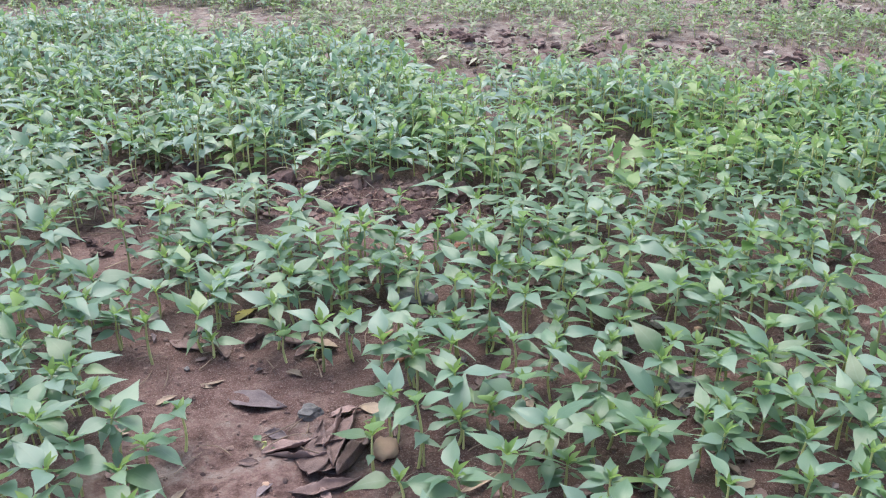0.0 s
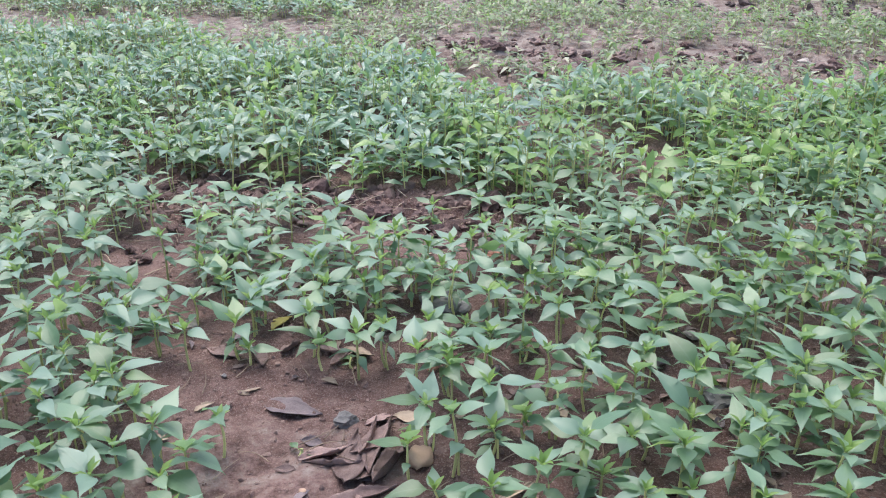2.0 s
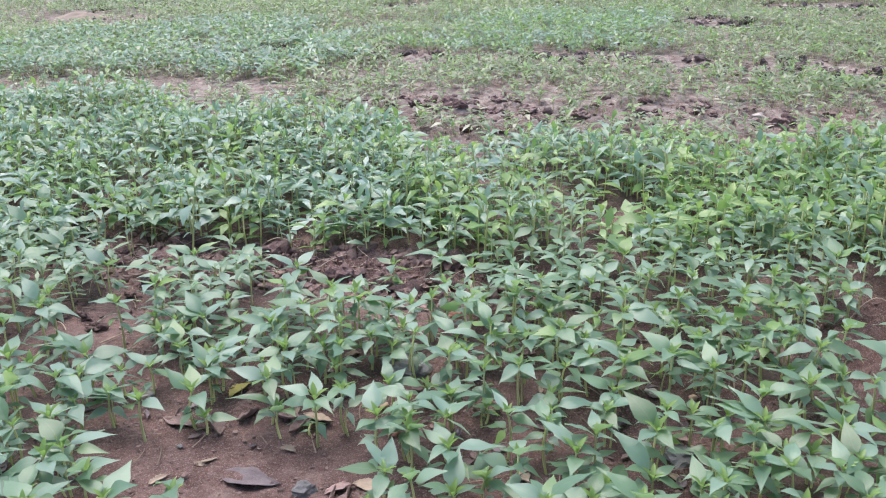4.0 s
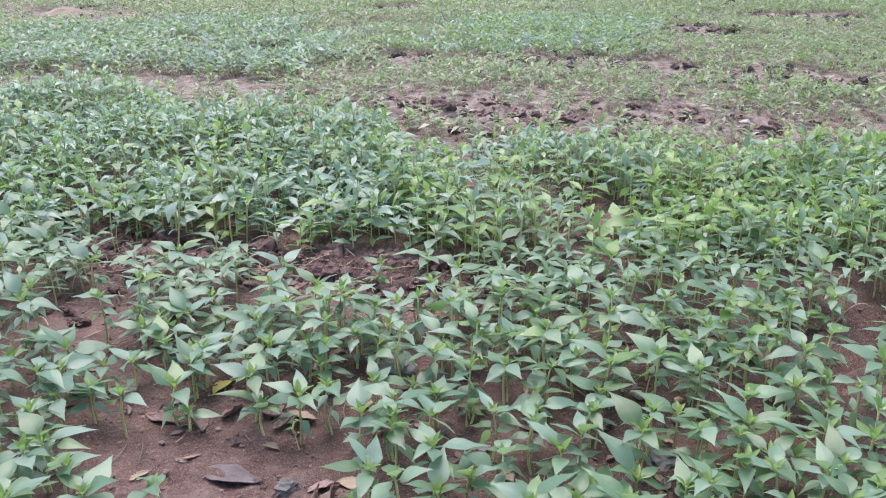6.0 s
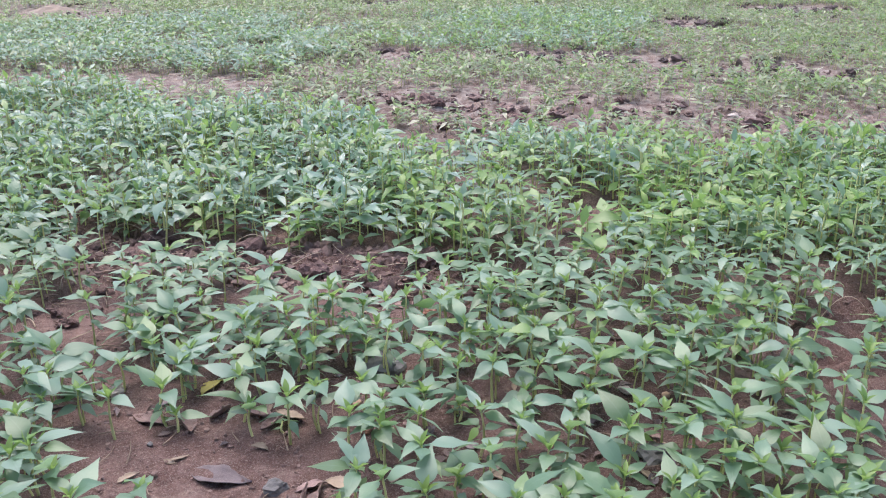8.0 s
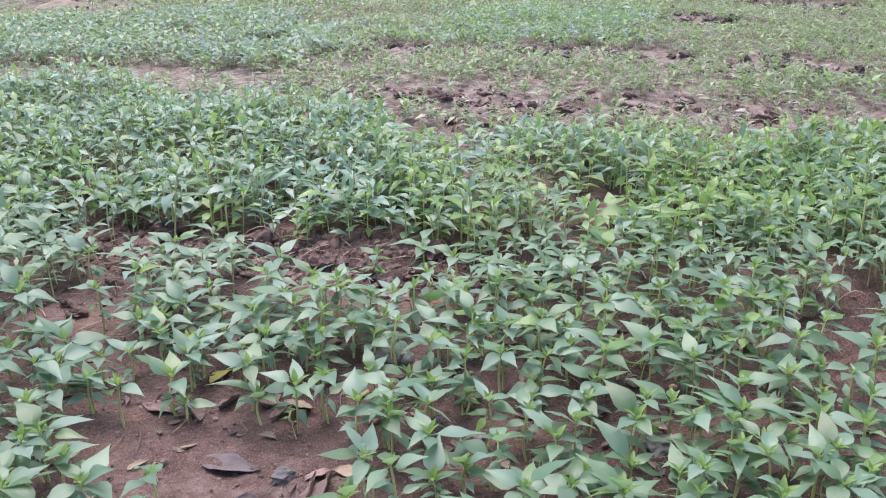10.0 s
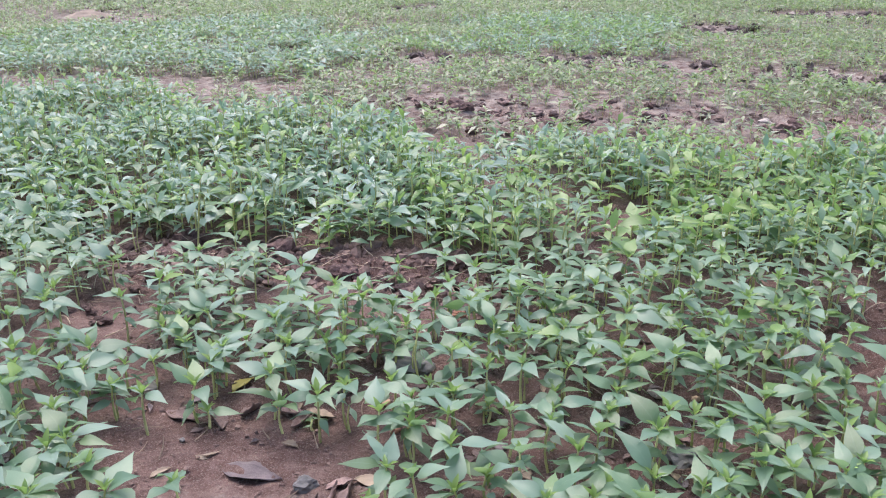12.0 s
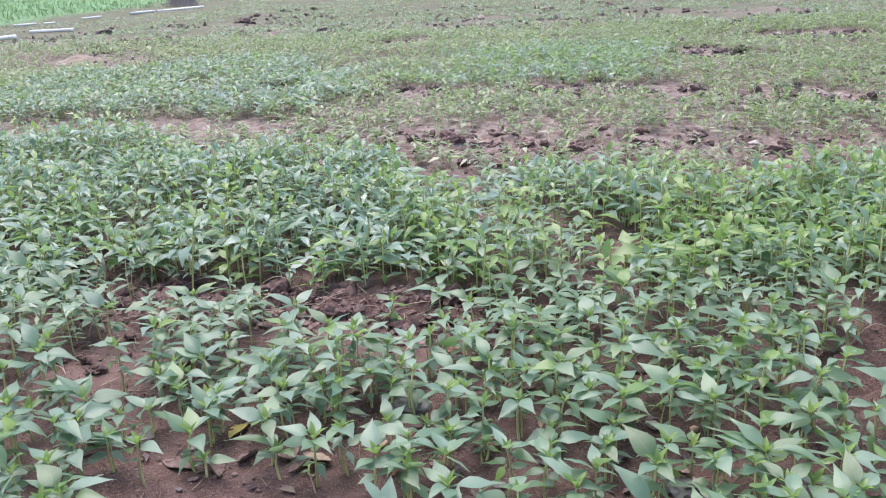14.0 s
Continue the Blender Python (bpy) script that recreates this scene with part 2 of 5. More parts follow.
SIDE_FURROW = [(1.03, 1.84), (1.07, 1.96), (1.2, 2.16)]


def far_from(line, x, y):
    """Distance from a line of points in the plan."""
    best = np.full(np.shape(x), 1e9)
    for (ax, ay), (bx, by) in zip(line, line[1:]):
        dx, dy = bx - ax, by - ay
        k = np.clip(((x - ax) * dx + (y - ay) * dy) / (dx * dx + dy * dy), 0, 1)
        best = np.minimum(best, np.hypot(x - ax - k * dx, y - ay - k * dy))
    return best


ROWS_BEHIND = [(-0.4, 7.05), (0.4, 6.95), (1.1, 6.65), (1.8, 6.5), (2.3, 6.15), (3.2, 5.8)]


def tilled(y, x):
    """How far a place lies in the ploughed strip behind the bed, 0 to 1."""
    mid = 4.75 - 0.10 * x + 0.25 * lattice_noise(x * 0.8 + 5, 0 * y)
    return np.clip(1.3 - np.abs(y - mid) / 0.55, 0, 1)


def ground_z(x, y):
    x, y = np.asarray(x, float), np.asarray(y, float)
    z = 0.030 * lattice_noise(x * 2.1, y * 2.1) + 0.020 * lattice_noise(x * 9 + 3, y * 9) + 0.011 * lattice_noise(x * 27, y * 27 + 9) + 0.007 * lattice_noise(x * 52 + 6, y * 52)
    cut = np.exp(-(np.minimum(far_from(FURROW, x, y), far_from(SIDE_FURROW, x, y)) / 0.15) ** 2)
    rough = lattice_noise(x * 15 + 40, y * 15) + 0.7 * lattice_noise(x * 33, y * 33 + 21) + 0.4 * lattice_noise(x * 70, y * 70)
    z = z + cut * (-0.025 + 0.065 * rough)
    z = z + tilled(y, x) * 0.05 * np.maximum(rough + 0.3 * lattice_noise(x * 60, y * 60), -0.12)
    z = z + np.exp(-(far_from(ROWS_BEHIND, x, y) / 0.25) ** 2) * 0.06 * np.maximum(rough, -0.1)
    z = z + np.clip((y - 5.0) / 3, 0, 1) * 0.05 * lattice_noise(x * 1.1 + 70, y * 1.1)
    return z


def height(x, y):
    return float(ground_z(x, y))


def mesh_of(name, verts, faces, mats, uv=None, pick=None, smooth=True):
    """A mesh from arrays of corners and four-sided faces."""
    verts, faces = np.asarray(verts, np.float32), np.asarray(faces, np.int32)
    me = bpy.data.meshes.new(name)
    me.vertices.add(len(verts))
    me.vertices.foreach_set("co", verts.ravel())
    me.loops.add(faces.size)
    me.loops.foreach_set("vertex_index", faces.ravel())
    me.polygons.add(len(faces))
    me.polygons.foreach_set("loop_start", np.arange(0, faces.size, faces.shape[1], dtype=np.int32))
    me.polygons.foreach_set("loop_total", np.full(len(faces), faces.shape[1], np.int32))
    if pick is not None:
        me.polygons.foreach_set("material_index", np.asarray(pick, np.int32))
    me.polygons.foreach_set("use_smooth", np.full(len(faces), smooth, bool))
    if uv is not None:
        layer = me.uv_layers.new(name="UVMap")
        layer.data.foreach_set("uv", np.asarray(uv, np.float32)[faces.ravel()].ravel())
    for m in mats:
        me.materials.append(m)
    me.update(calc_edges=True)
    return me


def grid_faces(rows, cols):
    i = (np.arange(rows - 1)[:, None] * cols + np.arange(cols - 1)[None]).ravel()
    return np.stack([i, i + 1, i + cols + 1, i + cols], 1)


def build_ground():
    far = np.array([90.0, 200.0, 600.0, 2500.0])
    core = 0.8 * np.sinh(np.linspace(-5, 5, 421))
    xs = np.r_[-far[::-1], core, far]
    ys = np.r_[-far[::-1], 1.9 + np.sinh(np.linspace(-3.2, 4.7, 561)), far]
    gx, gy = np.meshgrid(xs, ys)
    gz = ground_z(gx, gy) * np.clip(1.4 - np.hypot(gx, gy) / 60, 0, 1)
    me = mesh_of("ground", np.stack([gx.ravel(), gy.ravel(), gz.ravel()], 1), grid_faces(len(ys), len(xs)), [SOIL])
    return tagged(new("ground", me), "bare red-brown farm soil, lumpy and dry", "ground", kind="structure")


build_ground()


# ---------------------------------------------------------------- leaves and seedlings
STATIONS = np.array([0.0, 0.13, 0.19, 0.29, 0.42, 0.57, 0.73, 0.88, 1.0])
WIDTHS = np.array([0.010, 0.012, 0.052, 0.142, 0.178, 0.148, 0.082, 0.026, 0.001])


def leaf_mesh(name, rng, mat, wide=1.0):
    """One leaf, 1 long with its stalk, from its joint at the origin to its tip at (1, 0, 0)."""
    arch, fold, wave, sway = rng.uniform(0.04, 0.17), rng.uniform(0.05, 0.34), rng.uniform(0, 0.018), rng.uniform(-0.05, 0.05)
    ph, cup = rng.uniform(0, 6), rng.uniform(-0.5, 0.1)
    side = np.array([-1, -0.55, 0, 0.55, 1.0])
    s, w = STATIONS[:, None], (WIDTHS * wide * rng.uniform(0.9, 1.12))[:, None]
    x = s - 0.05 * np.abs(side)[None] * w * 3
    y = side[None] * w + sway * np.sin(np.pi * s)
    z = arch * np.sin(np.pi * s ** 0.85) + fold * np.abs(side)[None] * w + cup * w * side[None] ** 2 * 0.6 + wave * np.sin(ph + 13 * s + 2 * side[None])
    v = np.stack([x + 0 * y, y, z + 0 * y], -1).reshape(-1, 3)
    uv = np.stack([(s + 0 * side[None]).ravel(), (side[None] * w).ravel()], 1)
    return mesh_of(name, v, grid_faces(9, 5), [mat], uv)


LEAVES = [leaf_mesh("leaf", random.Random(k), LEAF, 0.85 + 0.06 * (k % 6)) for k in range(14)]
FRESH_LEAVES = [leaf_mesh("leaf", random.Random(30 + k), FRESH, 0.85 + 0.06 * (k % 5)) for k in range(6)]
BLUE_LEAVES = [leaf_mesh("leaf", random.Random(60 + k), BLUISH, 0.85 + 0.06 * (k % 6)) for k in range(8)]
BRIGHT = [leaf_mesh("leaf", random.Random(50 + k), YOUNG, 0.95) for k in range(3)]


def stem_mesh(name, rng):
    """A stem 1 high, a little bent, with a thick foot."""
    n, rings = 6, 6
    bx, by = rng.uniform(-0.09, 0.09), rng.uniform(-0.09, 0.09)
    v = []
    for k in range(rings):
        t = k / (rings - 1)
        r = 0.019 * (1.2 - 0.5 * t) * (1 + 0.15 * (k % 2))
        for a in range(n):
            q = 2 * math.pi * a / n
            v.append((r * math.cos(q) + bx * math.sin(math.pi * t), r * math.sin(q) + by * math.sin(math.pi * t), t * 1.04 - 0.04))
    f = [(k * n + a, k * n + (a + 1) % n, (k + 1) * n + (a + 1) % n, (k + 1) * n + a) for k in range(rings - 1) for a in range(n)]
    return mesh_of(name, v, f, [STEM])


STEMS = [stem_mesh("stem", random.Random(80 + k)) for k in range(6)]


def shoot_mesh(name, rng):
    """The tip of a seedling: a few small upright leaves, 1 high."""
    vs, fs, uvs = [], [], []
    for k in range(4):
        az, rise, size = k * 1.57 + rng.uniform(-0.4, 0.4), rng.uniform(0.6, 1.15), rng.uniform(0.65, 1.0)
        m = Matrix.Rotation(az, 3, "Z") @ Matrix.Rotation(-rise, 3, "Y")
        side = (-1, 0, 1)
        for s, w in ((0, 0.02), (0.3, 0.12), (0.55, 0.16), (0.8, 0.09), (1.0, 0.005)):
            for d in side:
                vs.append(m @ Vector((s * size, d * w * size, (abs(d) * w * 0.6 + 0.08 * math.sin(3.14 * s)) * size)))
                uvs.append((s, d * w))
        fs += (grid_faces(5, 3) + 15 * k).tolist()
    return mesh_of(name, [tuple(v) for v in vs], fs, [YOUNG], uvs)


SHOOTS = [shoot_mesh("shoot_tip", random.Random(120 + k)) for k in range(5)]
NAMES = dict(label="young green chilli seedling with pointed leaves in soil", category="seedling", group="seedlings in the near bed")
rng_near = random.Random(11)
FEET = []


def child(name, me, parent, m):
    ob = new(name, me)
    ob.parent = parent
    ob.matrix_basis = m
    return ob


def leaf_at(plant, z, az, length, rise, rng, bright=False):
    x, y, _ = plant.location
    fresher = rng.random() < min(max(0.04 + 0.2 * (y - 1.8) + 0.1 * x, 0.0), 0.4)
    # bluer leaves to the left: reflected sky given as leaf colour
    bluish = rng.random() < min(max(0.32 - 0.55 * x, 0.08), 0.75)
    me = rng.choice(BRIGHT if bright else FRESH_LEAVES if fresher else BLUE_LEAVES if bluish else LEAVES)
    broad = 1.15 if x < -0.4 and y < 1.4 else 1.0
    turn = Matrix.Translation((0, 0, z)) @ Matrix.Rotation(radians(az), 4, "Z") @ Matrix.Rotation(-radians(rise), 4, "Y") @ Matrix.Rotation(radians(rng.gauss(0, 14)), 4, "X")
    return child("leaf", me, plant, turn @ Matrix.Diagonal((length, min(length, 0.1) * broad * rng.uniform(0.95, 1.22), length, 1)))


def grown(x, y, h, *leaves, spare=None):
    """One seedling as a thing of its own: stem, shoot tip and leaves."""
    rng = rng_near
    if spare is None:
        spare = 4 if x < -0.48 and y < 1.35 else 3 if x < 0.0 and y < (1.68 if x > -0.48 else 1.35) else 6 if x > 0.15 and y < 1.6 else 5
    plant = new("chilli_seedling")
    plant.empty_display_size = 0.05
    z0 = height(x, y)
    plant.location = (x, y, z0)
    h = max(h - z0, 0.015)
    tagged(plant, **NAMES)
    FEET.append((x, y))
    child("stem", rng.choice(STEMS), plant, Matrix.Rotation(rng.uniform(0, 6.28), 4, "Z") @ Matrix.Diagonal((0.135, 0.135, h, 1)))
    for az, length, rise, *bright in leaves:
        leaf_at(plant, h - rng.uniform(0.0, 0.012), az, length, rise, rng, bool(bright))
    for k in range(spare):
        leaf_at(plant, h * rng.uniform(0.35, 0.85), rng.uniform(0, 360), rng.uniform(0.038, 0.072) * min(1, 0.3 + h * 7), rng.gauss(-16, 14), rng, rng.random() < 0.02)
    for _ in range(rng.choice((0, 0, 1, 1)) if spare > 1 else 0):
        # a shorter stem out of the same foot
        k, off = rng.uniform(0.5, 0.85), rng.uniform(0, 6.28)
        at = Matrix.Translation((0.012 * math.cos(off), 0.012 * math.sin(off), 0))
        child("stem", rng.choice(STEMS), plant, at @ Matrix.Rotation(rng.uniform(-0.12, 0.12), 4, "X") @ Matrix.Diagonal((0.10, 0.10, h * k, 1)))
        for turn in (0, 120, 230):
            ob = leaf_at(plant, h * k, math.degrees(off) + turn, rng.uniform(0.045, 0.07) * min(1, 0.3 + h * 7), rng.gauss(5, 14), rng)
            ob.matrix_basis = at @ ob.matrix_basis
    if h > 0.04:
        child("shoot_tip", rng.choice(SHOOTS), plant, Matrix.Translation((0, 0, h - 0.006)) @ Matrix.Rotation(rng.uniform(0, 6.28), 4, "Z") @ Matrix.Diagonal((*(rng.uniform(0.028, 0.044),) * 3, 1)))
    return plant

# Seedlings along the camera: foot x, y, height, then leaves as (heading, length, rise).
grown(0.509, 1.004, 0.114, (53, 0.075, -8), (35, 0.083, -21), (-138, 0.088, 41))
grown(0.451, 1.004, 0.114, (-139, 0.091, 46), (10, 0.080, 13), (58, 0.074, -10), (172, 0.064, -4))
grown(0.576, 1.008, 0.114, (53, 0.074, -10), (-141, 0.088, 41), (38, 0.083, -25))
grown(0.386, 1.008, 0.114, (-131, 0.094, 51), (-142, 0.086, 37), (-92, 0.090, 48))
grown(0.253, 1.008, 0.114, (67, 0.076, 6), (-128, 0.091, 48), (40, 0.067, -9))
grown(0.220, 1.008, 0.114, (128, 0.072, 6), (-125, 0.090, 46), (62, 0.071, -12))
grown(-0.464, 1.008, 0.114, (46, 0.062, 9), (-39, 0.087, 43), (136, 0.077, 2))
grown(-0.608, 1.014, 0.114, (77, 0.071, -2), (130, 0.073, -4), (144, 0.086, -20))
grown(0.664, 1.038, 0.114, (-132, 0.094, 48), (-142, 0.077, 21), (39, 0.085, -28))
grown(-0.690, 1.064, 0.114, (-31, 0.090, 42), (135, 0.087, -24), (-35, 0.076, 11))
grown(0.438, 1.071, 0.114, (104, 0.075, 6), (43, 0.085, -24), (83, 0.091, -43), (-91, 0.077, 25))
grown(0.566, 1.077, 0.114, (73, 0.081, 11), (176, 0.088, 16), (-157, 0.084, 30), (26, 0.078, 6), (-178, 0.071, 2), (30, 0.085, -38))
grown(0.653, 1.088, 0.114, (70, 0.082, 12), (-157, 0.090, 44), (39, 0.085, -19), (-100, 0.080, 18), (-137, 0.080, 24))
grown(-0.623, 1.102, 0.114, (111, 0.083, 12), (166, 0.080, 9), (148, 0.090, 20), (-77, 0.078, 11), (102, 0.087, -37))
grown(-0.522, 1.131, 0.090, (-178, 0.099, 1), (-6, 0.080, 30), (160, 0.082, -18), (-23, 0.095, -14), (-60, 0.079, 17))
grown(0.347, 1.138, 0.070, (89, 0.073, -8), (20, 0.083, 12), (114, 0.083, -35), (-97, 0.080, 24))
grown(-0.073, 1.138, 0.064, (95, 0.075, 0), (-174, 0.089, -8), (-9, 0.119, -7), (14, 0.098, -3), spare=1)
grown(0.692, 1.147, 0.114, (58, 0.076, -6), (76, 0.088, -31), (41, 0.086, -35))
grown(0.104, 1.154, 0.105, (155, 0.081, 14), (116, 0.076, 2), (55, 0.072, 0), (-11, 0.111, -5), (-90, 0.081, 28))
grown(-0.733, 1.162, 0.114, (-31, 0.090, 37), (140, 0.085, -19), (-48, 0.081, 9))
grown(-0.489, 1.169, 0.114, (-13, 0.082, 31), (67, 0.084, -32), (-28, 0.088, -7), (127, 0.089, -34), (-59, 0.092, 47))
grown(0.206, 1.172, 0.073, (-19, 0.126, -6), (19, 0.063, 5), (-4, 0.070, -17), (-109, 0.093, 47))
grown(-0.614, 1.179, 0.114, (-30, 0.093, -14), (160, 0.089, 16), (-48, 0.087, 37), (-50, 0.080, 18))
grown(0.602, 1.184, 0.114, (93, 0.085, -30), (-158, 0.088, 41), (28, 0.079, 5), (169, 0.075, -6), (40, 0.086, -21), (-108, 0.081, 20))
grown(0.178, 1.198, 0.129, (107, 0.074, -2), (22, 0.100, 20), (-82, 0.080, 22), (156, 0.075, 13), (73, 0.077, 4))
grown(0.471, 1.199, 0.114, (-27, 0.072, -10), (-154, 0.073, 14), (45, 0.075, -12))
grown(0.344, 1.199, 0.114, (139, 0.105, 22), (133, 0.081, -22), (-172, 0.066, 2, True), (22, 0.073, 6), (-103, 0.080, 11), (-119, 0.095, 46))
grown(-0.122, 1.228, 0.089, (156, 0.087, -10), (-75, 0.093, 49), (101, 0.089, -42), spare=1)
grown(-0.698, 1.231, 0.114, (135, 0.086, 10), (161, 0.085, -23), (-20, 0.085, 26), (34, 0.089, 16), (-75, 0.080, 18))
grown(-0.045, 1.239, 0.146, (-118, 0.084, -2), (-12, 0.075, 28), (100, 0.078, -15), (-73, 0.095, 45))
grown(-0.569, 1.247, 0.114, (-129, 0.077, -2), (147, 0.083, 10), (73, 0.089, 16), (-10, 0.083, 33), (-35, 0.085, -3), (105, 0.077, -9))
grown(0.785, 1.255, 0.114, (-141, 0.080, 7), (80, 0.085, -28), (57, 0.080, -7))
grown(0.453, 1.255, 0.114, (88, 0.086, 15), (-89, 0.089, -10), (87, 0.090, -36), (29, 0.085, -32), (65, 0.078, -9))
grown(0.497, 1.264, 0.114, (106, 0.079, 7), (33, 0.087, -15), (-78, 0.077, 11), (71, 0.079, -13), (-129, 0.081, 14))
grown(0.026, 1.294, 0.074, (80, 0.103, 29), (126, 0.084, -26), (-151, 0.081, 32), (39, 0.067, -2), (108, 0.089, -42))
grown(-0.469, 1.295, 0.087, (95, 0.077, -9), (132, 0.086, -19), (-120, 0.074, 8), (-63, 0.081, 22), spare=1)
grown(0.715, 1.298, 0.114, (83, 0.091, 19), (118, 0.081, -22), (28, 0.085, -15), (-152, 0.090, 38), (-121, 0.081, 12))
grown(0.625, 1.303, 0.114, (65, 0.081, 7), (-87, 0.080, 16), (-177, 0.087, 17), (-128, 0.079, 15))
grown(-0.094, 1.312, 0.114, (124, 0.092, 21), (83, 0.089, 20), (167, 0.095, -3), (133, 0.085, -26), (-99, 0.088, -6), (82, 0.088, -38))
grown(0.581, 1.321, 0.114, (89, 0.084, -27), (-112, 0.085, -3), (34, 0.087, -31), (-126, 0.093, 42))
grown(0.757, 1.325, 0.114, (32, 0.087, -27), (74, 0.080, 2, True), (87, 0.097, 24), (-133, 0.082, 3), (45, 0.079, 0))
grown(-0.629, 1.325, 0.114, (-9, 0.084, 28), (133, 0.086, -26), (-60, 0.083, 21), (-74, 0.090, 42))
grown(-0.807, 1.325, 0.114, (86, 0.078, -6), (144, 0.087, -29), (-46, 0.084, 3), (112, 0.081, 0))
grown(0.390, 1.336, 0.072, (133, 0.135, 33), (41, 0.075, 2), (18, 0.080, -30), (-153, 0.084, 34))
grown(0.087, 1.345, 0.070, (95, 0.083, 10), (-51, 0.077, 6), (-40, 0.083, 37), (124, 0.072, -2), (-91, 0.093, 47))
grown(0.147, 1.358, 0.114, (90, 0.079, -9), (26, 0.085, -10), (-79, 0.094, 46), (107, 0.084, -25))
grown(0.254, 1.362, 0.114, (104, 0.088, 13), (41, 0.084, -25), (-107, 0.082, 7), (65, 0.078, -6), (139, 0.102, 23))
grown(-0.725, 1.377, 0.114, (-29, 0.079, 15), (-166, 0.079, -16), (145, 0.089, -34), (131, 0.087, -17), (-55, 0.083, 7))
grown(0.021, 1.381, 0.114, (110, 0.084, 14), (131, 0.079, 7), (-121, 0.080, 9), (4, 0.106, -1), (-92, 0.079, 17))
grown(0.845, 1.400, 0.114, (87, 0.089, -32), (89, 0.078, 0), (48, 0.084, -17))
grown(-0.701, 1.404, 0.114, (141, 0.092, 21), (-16, 0.088, 35), (13, 0.101, 7), (162, 0.085, 12), (137, 0.085, -17))
grown(0.600, 1.420, 0.114, (-125, 0.082, 16), (36, 0.089, -32), (-126, 0.092, 37))
grown(0.300, 1.420, 0.114, (87, 0.081, 9), (44, 0.086, -31), (-159, 0.083, 33), (-82, 0.091, 43))
grown(0.417, 1.430, 0.114, (105, 0.083, 9), (18, 0.088, -10), (-79, 0.081, 4), (-132, 0.081, 9), (124, 0.109, 27))
grown(0.531, 1.440, 0.114, (52, 0.078, -2), (111, 0.086, -26), (-89, 0.082, 9), (-175, 0.084, 25), (-126, 0.080, 11))
grown(-0.054, 1.445, 0.114, (126, 0.087, -31), (-72, 0.081, 0), (-129, 0.088, 37), (-66, 0.091, 41))
grown(0.632, 1.457, 0.114, (124, 0.100, 23), (152, 0.123, 17), (160, 0.106, 11), (9, 0.086, 15), (31, 0.087, -13, True), (-20, 0.109, 0), (-110, 0.089, -6), (-32, 0.129, -7))
grown(0.215, 1.467, 0.114, (95, 0.083, 7), (54, 0.087, -22), (101, 0.088, -25), (-86, 0.082, 14))
grown(-0.831, 1.483, 0.114, (129, 0.100, 25), (93, 0.080, -4), (-89, 0.081, 14), (78, 0.084, -25), (-75, 0.082, 7))
grown(-0.057, 1.487, 0.114, (110, 0.083, 9), (-174, 0.104, -7), (-65, 0.091, 37), (-116, 0.083, 2), (121, 0.084, -19))
grown(0.017, 1.491, 0.114, (110, 0.084, 9), (42, 0.079, 7), (139, 0.083, -23), (-56, 0.081, 5), (72, 0.076, -6))
grown(0.138, 1.500, 0.114, (109, 0.085, 10), (37, 0.085, -14), (-41, 0.078, 0), (-72, 0.092, 39))
grown(-0.119, 1.500, 0.114, (97, 0.097, 23), (-120, 0.077, 11), (4, 0.087, 17), (117, 0.088, -18))
grown(0.907, 1.504, 0.114, (94, 0.095, 20), (24, 0.083, 12), (-93, 0.081, 5), (78, 0.086, -22))
grown(0.454, 1.504, 0.114, (-85, 0.080, 13), (36, 0.086, -24), (87, 0.085, -22))
grown(-0.772, 1.515, 0.114, (140, 0.084, 7), (-16, 0.088, 31), (-19, 0.079, 5), (136, 0.089, -34))
grown(0.815, 1.522, 0.114, (-100, 0.083, 14), (75, 0.088, -20), (49, 0.090, -30))
grown(-0.895, 1.527, 0.114, (92, 0.079, -4), (133, 0.083, 3), (-47, 0.084, 7))
grown(0.658, 1.549, 0.114, (49, 0.082, 2), (111, 0.080, 9), (-6, 0.090, 16), (-129, 0.092, 35))
grown(0.894, 1.567, 0.130, (41, 0.081, -2), (24, 0.085, -26), (-132, 0.082, 14))
grown(-0.251, 1.568, 0.114, (102, 0.089, 18), (168, 0.082, 14), (162, 0.085, -14), (-55, 0.083, 3), (-101, 0.080, 15))
grown(-0.616, 1.585, 0.107, (127, 0.078, -7), (-35, 0.084, 3), (124, 0.093, -34), spare=1)
grown(-0.333, 1.592, 0.073, (-177, 0.111, 17), (-52, 0.082, 18), (-80, 0.094, 41), spare=1)
grown(-0.270, 1.603, 0.031, (127, 0.085, -21), (69, 0.087, -35), spare=1)
grown(-0.491, 1.608, 0.050, (-6, 0.077, -2), (135, 0.086, -31), spare=1)
grown(-0.198, 1.615, 0.109, (-110, 0.080, 9), (111, 0.088, -20), (76, 0.088, -20, True), (-66, 0.081, 11))
grown(0.103, 1.626, 0.053, (90, 0.087, 13), (107, 0.088, -23), (63, 0.090, -36), (-80, 0.094, 42))
grown(-0.359, 1.640, 0.124, (89, 0.088, 12), (172, 0.091, 16), (64, 0.086, -19), (-72, 0.089, -6), (131, 0.089, -30))
grown(-0.524, 1.640, 0.093, (143, 0.095, 22), (55, 0.082, 12), (140, 0.086, -15), (-57, 0.086, 2), (106, 0.090, 19))
grown(-0.700, 1.640, 0.090, (117, 0.087, 12), (-28, 0.089, 34), (158, 0.087, -12), (-45, 0.084, 12), (137, 0.077, -6))
grown(0.587, 1.641, 0.130, (115, 0.085, -15), (89, 0.091, 23), (51, 0.083, 3), (40, 0.085, -12), (49, 0.087, -31))
